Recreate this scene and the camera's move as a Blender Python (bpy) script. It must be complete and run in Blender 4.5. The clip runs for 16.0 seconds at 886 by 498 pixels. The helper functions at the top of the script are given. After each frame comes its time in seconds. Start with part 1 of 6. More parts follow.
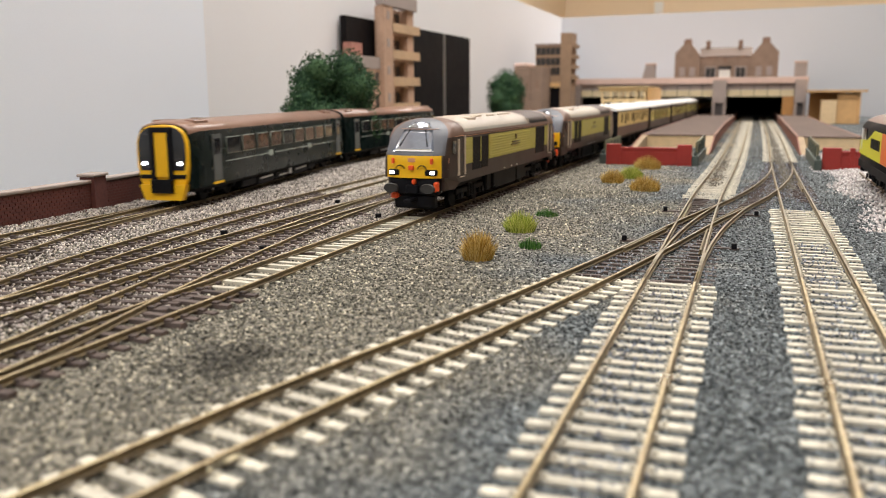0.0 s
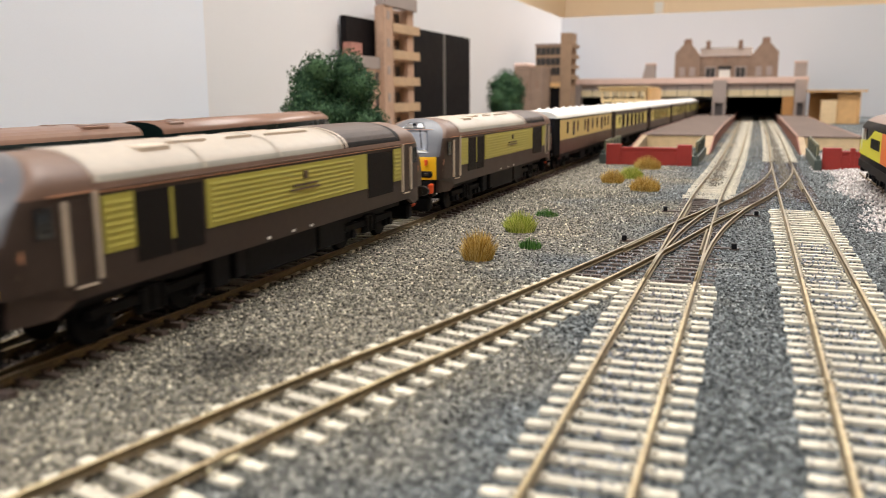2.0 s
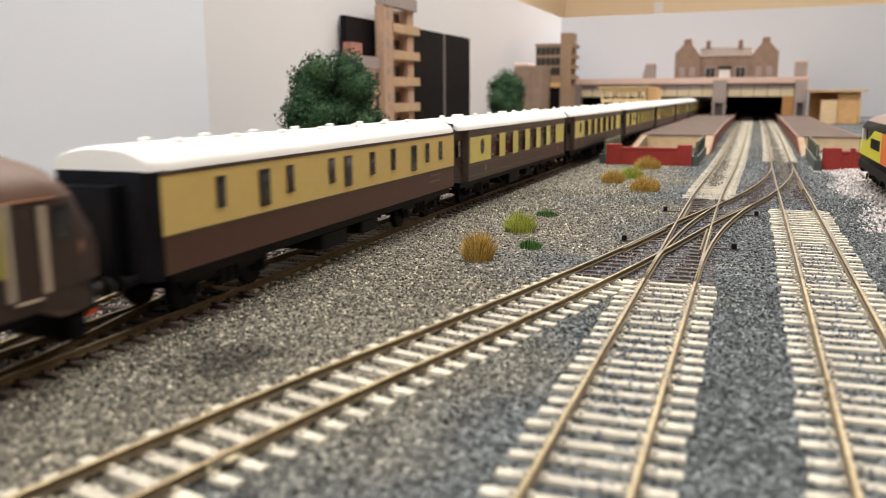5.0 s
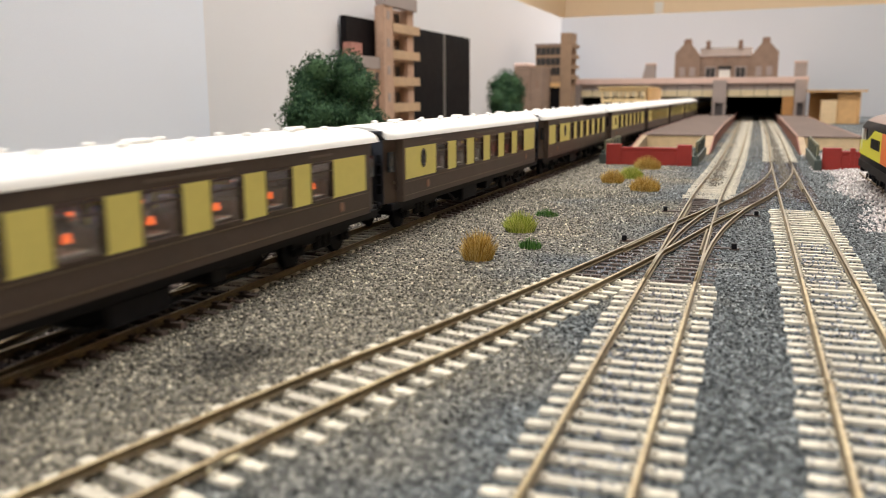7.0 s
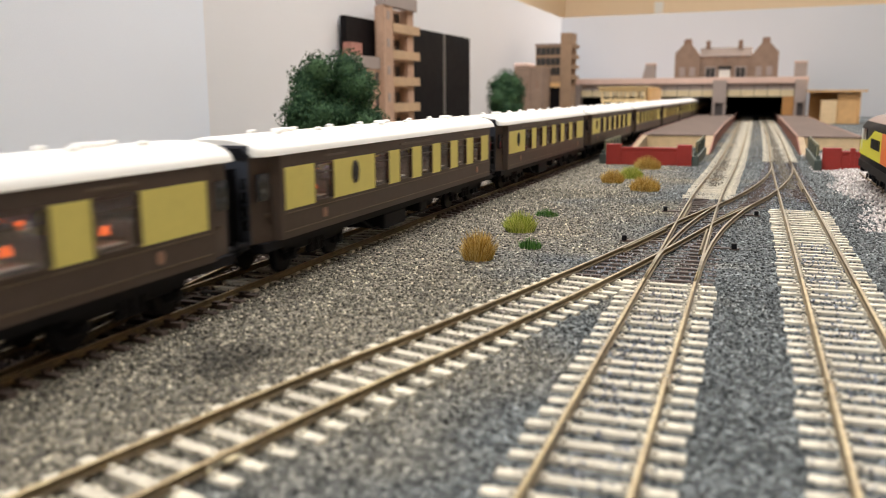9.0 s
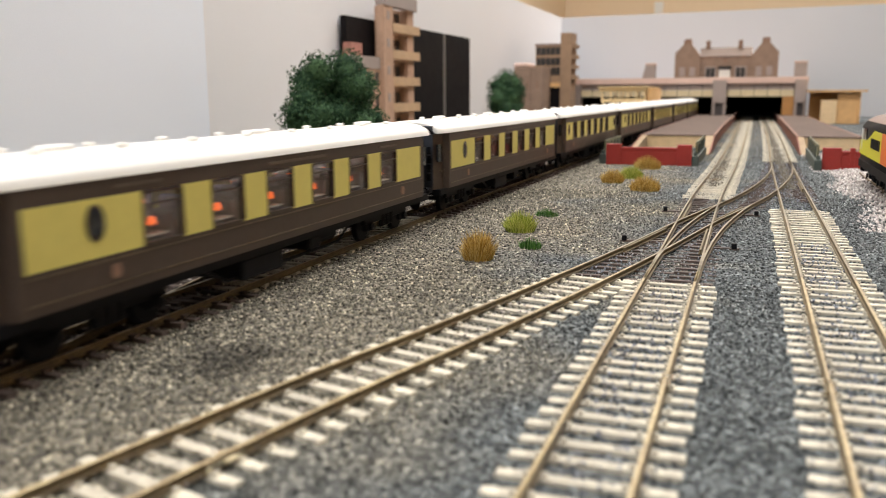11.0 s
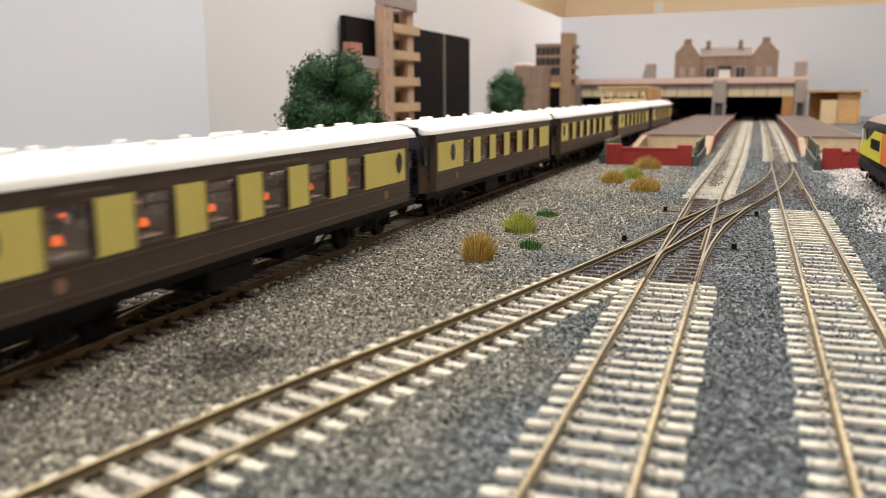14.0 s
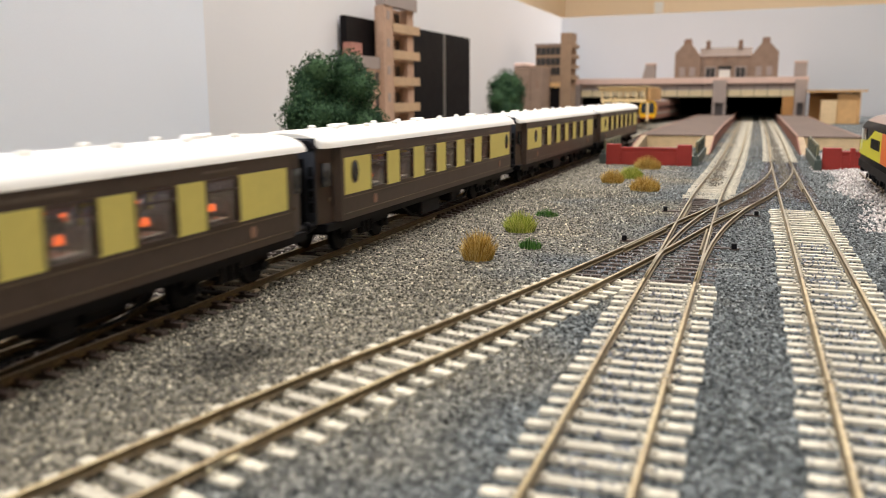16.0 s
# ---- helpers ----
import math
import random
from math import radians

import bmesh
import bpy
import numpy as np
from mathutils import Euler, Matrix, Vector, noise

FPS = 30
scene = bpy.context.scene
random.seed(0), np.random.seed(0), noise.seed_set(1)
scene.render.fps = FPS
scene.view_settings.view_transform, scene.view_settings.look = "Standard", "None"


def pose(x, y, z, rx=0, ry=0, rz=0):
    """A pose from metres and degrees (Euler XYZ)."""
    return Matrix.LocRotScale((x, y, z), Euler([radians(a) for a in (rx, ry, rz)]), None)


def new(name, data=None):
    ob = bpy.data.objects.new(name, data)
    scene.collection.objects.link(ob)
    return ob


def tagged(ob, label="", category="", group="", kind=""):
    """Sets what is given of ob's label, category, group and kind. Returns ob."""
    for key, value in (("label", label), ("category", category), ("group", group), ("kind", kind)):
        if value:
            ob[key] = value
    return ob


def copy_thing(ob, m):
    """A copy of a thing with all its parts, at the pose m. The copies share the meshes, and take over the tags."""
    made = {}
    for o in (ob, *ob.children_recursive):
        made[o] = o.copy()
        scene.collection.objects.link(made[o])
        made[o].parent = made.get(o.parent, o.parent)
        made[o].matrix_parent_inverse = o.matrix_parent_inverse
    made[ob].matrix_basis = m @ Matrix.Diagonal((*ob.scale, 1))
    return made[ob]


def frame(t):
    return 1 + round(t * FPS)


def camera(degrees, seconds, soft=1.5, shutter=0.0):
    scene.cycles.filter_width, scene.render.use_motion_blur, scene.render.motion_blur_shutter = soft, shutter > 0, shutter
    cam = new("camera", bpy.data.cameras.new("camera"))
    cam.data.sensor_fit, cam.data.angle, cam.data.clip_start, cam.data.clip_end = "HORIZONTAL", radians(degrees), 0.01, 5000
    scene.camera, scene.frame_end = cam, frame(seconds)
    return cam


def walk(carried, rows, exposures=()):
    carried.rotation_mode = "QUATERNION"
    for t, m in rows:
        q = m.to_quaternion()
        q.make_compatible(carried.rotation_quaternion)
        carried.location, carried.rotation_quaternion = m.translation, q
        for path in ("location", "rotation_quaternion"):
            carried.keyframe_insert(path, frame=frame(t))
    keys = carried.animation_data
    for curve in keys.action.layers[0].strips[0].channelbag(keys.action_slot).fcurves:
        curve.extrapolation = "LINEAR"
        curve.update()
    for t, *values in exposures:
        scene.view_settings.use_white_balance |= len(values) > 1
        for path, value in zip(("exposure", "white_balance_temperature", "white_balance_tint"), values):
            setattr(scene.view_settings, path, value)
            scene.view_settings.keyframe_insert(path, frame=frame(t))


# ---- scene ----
# A 00-gauge model railway in a room. x is across the layout, y runs along the tracks to the station, z = 0 is the ballast.
RAIL_TOP = 0.0055
GAUGE = 0.0170
HEADING = 20.05

cam = camera(55.82, 16.0, soft=0.6, shutter=0.5)
cam.data.dof.use_dof = True
cam.data.dof.focus_distance = 0.38
cam.data.dof.aperture_fstop = 17.0
EYE = pose(0, 0, 0.0687, 0, 0, HEADING) @ pose(0, 0, 0, 90 - 10.51, 0, 0) @ pose(0, 0, 0, 0, 0, -0.31)
walk(cam, [(0.0, EYE), (16.0, EYE)], exposures=[(0.0, 0.0), (1.5, 0.10), (2.5, 0.19), (3.0, 0.31), (3.5, 0.33), (4.0, 0.20), (6.5, 0.0), (12.0, 0.0), (16.0, 0.0)])

# ---- light ----
world = bpy.data.worlds.new("world")
scene.world = world
world.use_nodes = True
world.node_tree.nodes["Background"].inputs[0].default_value = (0.80, 0.86, 1.0, 1)
world.node_tree.nodes["Background"].inputs[1].default_value = 0.25


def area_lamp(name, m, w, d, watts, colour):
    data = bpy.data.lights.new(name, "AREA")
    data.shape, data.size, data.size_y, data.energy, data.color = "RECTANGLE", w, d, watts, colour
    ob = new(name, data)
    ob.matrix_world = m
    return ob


# All out of view; the southern lamp is added to light the train fronts.
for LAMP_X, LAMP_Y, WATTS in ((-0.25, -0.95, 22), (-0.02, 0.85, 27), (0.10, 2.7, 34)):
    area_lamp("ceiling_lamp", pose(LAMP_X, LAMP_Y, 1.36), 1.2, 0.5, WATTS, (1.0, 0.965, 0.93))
# Lamp in an unseen, added window: cool fill and the bluish windscreen reflection.
area_lamp("added_window_fill", pose(-0.975, -0.60, 0.72, 0, -90, 0), 0.72, 1.00, 9, (0.80, 0.90, 1.0))


# ---- materials ----
def material(name, colour, rough=0.6, metal=0.0, vary=0.12, scale=400.0, bump=0.15, spec=0.5, coat=0.0, colour2=None, stains=60.0):
    """Paint, plastic, wood or card: grain and larger stains in the colour, a little relief."""
    m = bpy.data.materials.new(name)
    m.use_nodes = True
    nt = m.node_tree
    b = nt.nodes["Principled BSDF"]
    b.inputs["Metallic"].default_value = metal
    b.inputs["Specular IOR Level"].default_value = spec
    b.inputs["Coat Weight"].default_value = coat
    co = nt.nodes.new("ShaderNodeTexCoord")
    fine = nt.nodes.new("ShaderNodeTexNoise")
    fine.inputs["Scale"].default_value, fine.inputs["Detail"].default_value = scale, 4
    big = nt.nodes.new("ShaderNodeTexNoise")
    big.inputs["Scale"].default_value, big.inputs["Detail"].default_value = stains, 3
    nt.links.new(co.outputs["Object"], fine.inputs["Vector"])
    nt.links.new(co.outputs["Object"], big.inputs["Vector"])
    add = nt.nodes.new("ShaderNodeMath")
    add.operation = "ADD"
    nt.links.new(fine.outputs["Fac"], add.inputs[0])
    nt.links.new(big.outputs["Fac"], add.inputs[1])
    ramp = nt.nodes.new("ShaderNodeMapRange")
    ramp.inputs[1].default_value, ramp.inputs[2].default_value = 0.7, 1.3
    nt.links.new(add.outputs[0], ramp.inputs[0])
    mix = nt.nodes.new("ShaderNodeMix")
    mix.data_type = "RGBA"
    dark = colour2 or tuple(c * (1 - vary) for c in colour)
    light = colour if colour2 else tuple(min(1, c * (1 + vary)) for c in colour)
    mix.inputs["A"].default_value = (*dark, 1)
    mix.inputs["B"].default_value = (*light, 1)
    nt.links.new(ramp.outputs[0], mix.inputs["Factor"])
    nt.links.new(mix.outputs["Result"], b.inputs["Base Color"])
    rr = nt.nodes.new("ShaderNodeMapRange")
    rr.inputs[3].default_value, rr.inputs[4].default_value = max(0.02, rough - 0.08), min(1, rough + 0.08)
    nt.links.new(big.outputs["Fac"], rr.inputs[0])
    nt.links.new(rr.outputs[0], b.inputs["Roughness"])
    if bump:
        bp = nt.nodes.new("ShaderNodeBump")
        bp.inputs["Strength"].default_value, bp.inputs["Distance"].default_value = bump, 0.0004
        nt.links.new(fine.outputs["Fac"], bp.inputs["Height"])
        nt.links.new(bp.outputs[0], b.inputs["Normal"])
    return m


def glow(name, colour, strength):
    m = material(name, colour, 0.4, vary=0.02, bump=0)
    b = m.node_tree.nodes["Principled BSDF"]
    b.inputs["Emission Color"].default_value = (*colour, 1)
    b.inputs["Emission Strength"].default_value = strength
    return m


def pieces_random(m, spread):
    """Lets alike pieces differ in tone."""
    nt = m.node_tree
    b = nt.nodes["Principled BSDF"]
    src = b.inputs["Base Color"].links[0].from_socket
    info = nt.nodes.new("ShaderNodeObjectInfo")
    rng = nt.nodes.new("ShaderNodeMapRange")
    rng.inputs[3].default_value, rng.inputs[4].default_value = 1 - spread, 1 + spread
    hsv = nt.nodes.new("ShaderNodeHueSaturation")
    nt.links.new(info.outputs["Random"], rng.inputs[0])
    nt.links.new(rng.outputs[0], hsv.inputs["Value"])
    nt.links.new(src, hsv.inputs["Color"])
    nt.links.new(hsv.outputs[0], b.inputs["Base Color"])
    return m


def warm_side(nt, socket):
    """Two lots of ballast: a browner one about the main line, a bluer one to the east of it."""
    co = nt.nodes.new("ShaderNodeTexCoord")
    sep = nt.nodes.new("ShaderNodeSeparateXYZ")
    nt.links.new(co.outputs["Object"], sep.inputs[0])
    mad = nt.nodes.new("ShaderNodeMath")
    mad.operation = "MULTIPLY_ADD"
    mad.inputs[1].default_value, mad.inputs[2].default_value = -3.5, -0.2
    nt.links.new(sep.outputs["X"], mad.inputs[0])
    add = nt.nodes.new("ShaderNodeMath")
    add.operation = "ADD"
    nt.links.new(mad.outputs[0], add.inputs[0])
    nt.links.new(socket, add.inputs[1])
    return add.outputs[0]


def dark_spill(nt, socket):
    """A dark oily spill on the ballast near the curved track; returns the darkened colour."""
    co = nt.nodes.new("ShaderNodeTexCoord")
    off = nt.nodes.new("ShaderNodeVectorMath")
    off.operation = "SUBTRACT"
    off.inputs[1].default_value = (-0.1225, 0.1740, 0.0023)
    squash = nt.nodes.new("ShaderNodeVectorMath")
    squash.operation = "MULTIPLY"
    squash.inputs[1].default_value = (58, 46, 0)
    wob = nt.nodes.new("ShaderNodeTexNoise")
    wob.inputs["Scale"].default_value = 180
    ln = nt.nodes.new("ShaderNodeVectorMath")
    ln.operation = "LENGTH"
    add = nt.nodes.new("ShaderNodeMath")
    add.operation = "ADD"
    rng = nt.nodes.new("ShaderNodeMapRange")
    rng.interpolation_type = "SMOOTHSTEP"
    rng.inputs[1].default_value, rng.inputs[2].default_value = 0.7, 1.7
    rng.inputs[3].default_value, rng.inputs[4].default_value = 0.36, 1.0
    mul = nt.nodes.new("ShaderNodeMix")
    mul.data_type, mul.blend_type = "RGBA", "MULTIPLY"
    mul.inputs["Factor"].default_value = 1.0
    nt.links.new(co.outputs["Object"], off.inputs[0])
    nt.links.new(co.outputs["Object"], wob.inputs["Vector"])
    nt.links.new(off.outputs[0], squash.inputs[0])
    nt.links.new(squash.outputs[0], ln.inputs[0])
    nt.links.new(ln.outputs["Value"], add.inputs[0])
    nt.links.new(wob.outputs["Fac"], add.inputs[1])
    nt.links.new(add.outputs[0], rng.inputs[0])
    nt.links.new(socket, mul.inputs["A"])
    nt.links.new(rng.outputs[0], mul.inputs["B"])
    return mul.outputs["Result"]


def ballast_material():
    m = bpy.data.materials.new("ballast")
    m.use_nodes = True
    nt = m.node_tree
    b = nt.nodes["Principled BSDF"]
    b.inputs["Roughness"].default_value = 0.9
    b.inputs["Specular IOR Level"].default_value = 0.25
    co = nt.nodes.new("ShaderNodeTexCoord")
    vor = nt.nodes.new("ShaderNodeTexVoronoi")
    vor.inputs["Scale"].default_value = 1000
    patch = nt.nodes.new("ShaderNodeTexNoise")
    patch.inputs["Scale"].default_value, patch.inputs["Detail"].default_value = 14, 5
    for n in (vor, patch):
        nt.links.new(co.outputs["Object"], n.inputs["Vector"])
    ramp = nt.nodes.new("ShaderNodeValToRGB")
    e = ramp.color_ramp.elements
    e[0].position, e[0].color = 0.0, (0.05, 0.05, 0.052, 1)
    e[1].position, e[1].color = 1.0, (0.42, 0.41, 0.39, 1)
    mid = ramp.color_ramp.elements.new(0.6)
    mid.color = (0.16, 0.16, 0.162, 1)
    sep = nt.nodes.new("ShaderNodeSeparateColor")
    nt.links.new(vor.outputs["Color"], sep.inputs[0])
    nt.links.new(sep.outputs[0], ramp.inputs[0])
    tint = nt.nodes.new("ShaderNodeMix")
    tint.data_type, tint.blend_type = "RGBA", "MULTIPLY"
    tint.inputs["Factor"].default_value = 1.0
    r2 = nt.nodes.new("ShaderNodeValToRGB")
    r2.color_ramp.elements[0].position, r2.color_ramp.elements[0].color = 0.35, (0.64, 0.72, 0.76, 1)
    r2.color_ramp.elements[1].position, r2.color_ramp.elements[1].color = 0.65, (1.07, 0.99, 0.81, 1)
    nt.links.new(warm_side(nt, patch.outputs["Fac"]), r2.inputs[0])
    nt.links.new(ramp.outputs[0], tint.inputs["A"])
    nt.links.new(r2.outputs[0], tint.inputs["B"])
    nt.links.new(dark_spill(nt, tint.outputs["Result"]), b.inputs["Base Color"])
    bp = nt.nodes.new("ShaderNodeBump")
    bp.inputs["Strength"].default_value, bp.inputs["Distance"].default_value = 1.0, 0.0006
    nt.links.new(vor.outputs["Distance"], bp.inputs["Height"])
    bp.invert = True
    nt.links.new(bp.outputs[0], b.inputs["Normal"])
    return m


def stones_material(name, stops, spill=False, two_lots=True):
    """Loose stones, each of its own tone."""
    m = bpy.data.materials.new(name)
    m.use_nodes = True
    nt = m.node_tree
    b = nt.nodes["Principled BSDF"]
    b.inputs["Roughness"].default_value = 0.85
    b.inputs["Specular IOR Level"].default_value = 0.3
    geo = nt.nodes.new("ShaderNodeNewGeometry")
    ramp = nt.nodes.new("ShaderNodeValToRGB")
    ramp.color_ramp.elements[0].color, ramp.color_ramp.elements[0].position = (*stops[0][1], 1), stops[0][0]
    ramp.color_ramp.elements[1].color, ramp.color_ramp.elements[1].position = (*stops[-1][1], 1), stops[-1][0]
    for p, c in stops[1:-1]:
        ramp.color_ramp.elements.new(p).color = (*c, 1)
    nt.links.new(geo.outputs["Random Per Island"], ramp.inputs[0])
    if not two_lots:
        nt.links.new(ramp.outputs[0], b.inputs["Base Color"])
        return m
    co = nt.nodes.new("ShaderNodeTexCoord")
    patch = nt.nodes.new("ShaderNodeTexNoise")
    patch.inputs["Scale"].default_value, patch.inputs["Detail"].default_value = 14, 5
    nt.links.new(co.outputs["Object"], patch.inputs["Vector"])
    r2 = nt.nodes.new("ShaderNodeValToRGB")
    r2.color_ramp.elements[0].position, r2.color_ramp.elements[0].color = 0.38, (0.57, 0.635, 0.685, 1)
    r2.color_ramp.elements[1].position, r2.color_ramp.elements[1].color = 0.60, (1.07, 0.99, 0.81, 1)
    nt.links.new(warm_side(nt, patch.outputs["Fac"]), r2.inputs[0])
    tint = nt.nodes.new("ShaderNodeMix")
    tint.data_type, tint.blend_type = "RGBA", "MULTIPLY"
    tint.inputs["Factor"].default_value = 1.0
    nt.links.new(ramp.outputs[0], tint.inputs["A"])
    nt.links.new(r2.outputs[0], tint.inputs["B"])
    nt.links.new(dark_spill(nt, tint.outputs["Result"]) if spill else tint.outputs["Result"], b.inputs["Base Color"])
    return m


BALLAST = ballast_material()
STONES = stones_material("ballast_stones", [(0, (0.030, 0.031, 0.030)), (0.5, (0.115, 0.117, 0.112)), (0.85, (0.25, 0.25, 0.235)), (0.93, (0.42, 0.415, 0.39)), (1, (0.85, 0.84, 0.80))], True)
WARM_STONES = stones_material("weathered_stones", [(0, (0.095, 0.088, 0.097)), (0.4, (0.355, 0.340, 0.385)), (0.85, (0.57, 0.555, 0.610)), (1, (0.80, 0.79, 0.84))])
PALE_STONES = stones_material("pale_stones", [(0, (0.36, 0.31, 0.30)), (0.5, (0.57, 0.525, 0.51)), (1, (0.80, 0.77, 0.755))], two_lots=False)
CONCRETE = pieces_random(material("concrete_sleeper", (0.74, 0.70, 0.58), 0.8, colour2=(0.42, 0.38, 0.31), bump=0.4, stains=140), 0.12)
TIMBER = pieces_random(material("timber_sleeper", (0.13, 0.095, 0.082), 0.8, colour2=(0.06, 0.045, 0.04), bump=0.4), 0.3)
RAIL_SIDE = material("rusty_rail", (0.215, 0.158, 0.078), 0.6, metal=0.2, colour2=(0.085, 0.066, 0.040), scale=900, stains=30)
RAIL_HEAD = material("worn_rail_head", (0.58, 0.475, 0.275), 0.38, metal=0.55, colour2=(0.27, 0.20, 0.12), scale=300, stains=22)
BACKSCENE = material("backscene_paint", (0.76, 0.755, 0.78), 0.6, vary=0.02, scale=900, bump=0.25, stains=5)
BACKSCENE_END = material("backscene_grey_blue_paint", (0.66, 0.69, 0.755), 0.6, vary=0.02, scale=900, bump=0.25, stains=5)
BACKSCENE_BLUE = material("backscene_blue_paint", (0.82, 0.875, 0.975), 0.5, vary=0.02, scale=900, bump=0.35, stains=5)
CREAM = material("cream_wall_paint", (0.85, 0.68, 0.48), 0.7, vary=0.02, scale=200)
WHITE = material("white_paint", (0.82, 0.81, 0.78), 0.45, vary=0.03)
CARPET = material("carpet", (0.16, 0.15, 0.15), 0.95, scale=200)
BLACK = material("black_card", (0.006, 0.005, 0.006), 0.6, vary=0.2, scale=80, spec=0.12)
BLACK_PLASTIC = material("black_plastic", (0.008, 0.008, 0.0105), 0.55, vary=0.3, spec=0.12)
LOCO_UMBER = material("deep_umber_paint", (0.044, 0.0285, 0.0245), 0.4, vary=0.12, spec=0.35)
UMBER = material("umber_paint", (0.072, 0.052, 0.043), 0.4, vary=0.12, spec=0.35)
UMBER_ROOF = material("faded_umber_roof", (0.165, 0.098, 0.073), 0.5, vary=0.12)
PULLMAN_CREAM = material("pullman_cream", (0.74, 0.655, 0.185), 0.4, vary=0.04)
PALE_CREAM = material("pale_cream", (0.72, 0.54, 0.19), 0.4, vary=0.04)
MAROON_BROWN = material("maroon_brown", (0.085, 0.036, 0.026), 0.4, vary=0.1)
ROOF_WHITE = material("white_roof", (0.88, 0.87, 0.84), 0.4, vary=0.02)
LOCO_ROOF = material("stone_white_roof", (0.46, 0.405, 0.345), 0.5, vary=0.06)
YELLOW = material("warning_yellow", (0.88, 0.50, 0.008), 0.4, vary=0.04)
NOSE_GREY = material("nose_grey", (0.125, 0.13, 0.15), 0.4, vary=0.06)
GLASS_DARK = material("dark_window_glass", (0.02, 0.022, 0.026), 0.08, vary=0.1, bump=0, coat=0.5)
# Bluish base colour paints in part of the bright reflection on the glass.
WINDSCREEN = material("reflection_tinted_windscreen", (0.19, 0.21, 0.26), 0.06, vary=0.1, bump=0, coat=1.0)
WINDSCREEN.node_tree.nodes["Principled BSDF"].inputs["IOR"].default_value = 2.2
GREEN_DARK = material("dark_green_paint", (0.005, 0.0115, 0.0115), 0.28, vary=0.15, spec=0.14)
BRICK = material("red_brick_card", (0.15, 0.045, 0.035), 0.85, colour2=(0.095, 0.03, 0.026), bump=0.3)
COPING = material("coping_stone", (0.36, 0.30, 0.27), 0.85)
RED = material("red_painted_fence", (0.35, 0.030, 0.024), 0.5, vary=0.08)
PLAT_TOP = material("platform_surface", (0.150, 0.102, 0.082), 0.85, vary=0.2, scale=800, colour2=(0.080, 0.053, 0.041), stains=38)
# Cream wood brightened to stand in for light on the upright end boards.
PLAT_WOOD = material("bare_cream_wood", (0.70, 0.53, 0.32), 0.7, vary=0.08, scale=120)
BALSA = material("balsa_wood", (0.62, 0.38, 0.17), 0.7, vary=0.1, scale=90)
STONE_CARD = material("stone_card", (0.26, 0.18, 0.135), 0.85, vary=0.18, scale=300)
TAN_BRICK = material("tan_brick_card", (0.48, 0.315, 0.225), 0.85, vary=0.14, scale=300)
PINK_ROOF = material("pinkish_roof_card", (0.64, 0.47, 0.41), 0.8, vary=0.06)


# ---- mesh tools ----
def part(name, bm, mat, parent=None, label="", smooth=False):
    me = bpy.data.meshes.new(name)
    if smooth:
        for f in bm.faces:
            f.smooth = True
    bm.to_mesh(me)
    bm.free()
    mats = mat if isinstance(mat, (list, tuple)) else [mat]
    for q in mats:
        me.materials.append(q)
    ob = new(name, me)
    if parent:
        ob.parent = parent
    if label:
        ob["label"] = label
    return ob


def empty(name, m=None):
    ob = new(name)
    ob.empty_display_size = 0.01
    if m:
        ob.matrix_world = m
    return ob


def add_box(bm, x0, x1, y0, y1, z0, z1, mat=0, bevel=0.0):
    vs = [bm.verts.new(p) for p in ((x0, y0, z0), (x1, y0, z0), (x1, y1, z0), (x0, y1, z0), (x0, y0, z1), (x1, y0, z1), (x1, y1, z1), (x0, y1, z1))]
    fs = [bm.faces.new([vs[i] for i in q]) for q in ((0, 3, 2, 1), (4, 5, 6, 7), (0, 1, 5, 4), (1, 2, 6, 5), (2, 3, 7, 6), (3, 0, 4, 7))]
    for f in fs:
        f.material_index = mat
    if bevel:
        es = {e for f in fs for e in f.edges}
        bmesh.ops.bevel(bm, geom=list(es), offset=bevel, segments=1, affect="EDGES", profile=0.5)
    return bm


def box(*a, bevel=0.0, mat=0):
    return add_box(bmesh.new(), *a, mat=mat, bevel=bevel)


def add_prism(bm, poly, axis, a, b, mat=0):
    """A polygon given in the two other axes, drawn out along axis from a to b."""
    def at(p, s):
        return {"x": (s, p[0], p[1]), "y": (p[0], s, p[1]), "z": (p[0], p[1], s)}[axis]
    lo = [bm.verts.new(at(p, a)) for p in poly]
    hi = [bm.verts.new(at(p, b)) for p in poly]
    n = len(poly)
    for i in range(n):
        bm.faces.new((lo[i], lo[(i + 1) % n], hi[(i + 1) % n], hi[i])).material_index = mat
    bm.faces.new(lo[::-1]).material_index = mat
    bm.faces.new(hi).material_index = mat
    bmesh.ops.recalc_face_normals(bm, faces=bm.faces[:])
    return bm


def add_cyl(bm, p, q, r0, r1=None, seg=12, mat=0):
    p, q = Vector(p), Vector(q)
    d = q - p
    m = Matrix.Translation((p + q) / 2) @ d.to_track_quat("Z", "Y").to_matrix().to_4x4()
    r = bmesh.ops.create_cone(bm, cap_ends=True, segments=seg, radius1=r0, radius2=r0 if r1 is None else r1, depth=d.length, matrix=m)
    for f in {f for v in r["verts"] for f in v.link_faces}:
        f.material_index = mat
    return bm


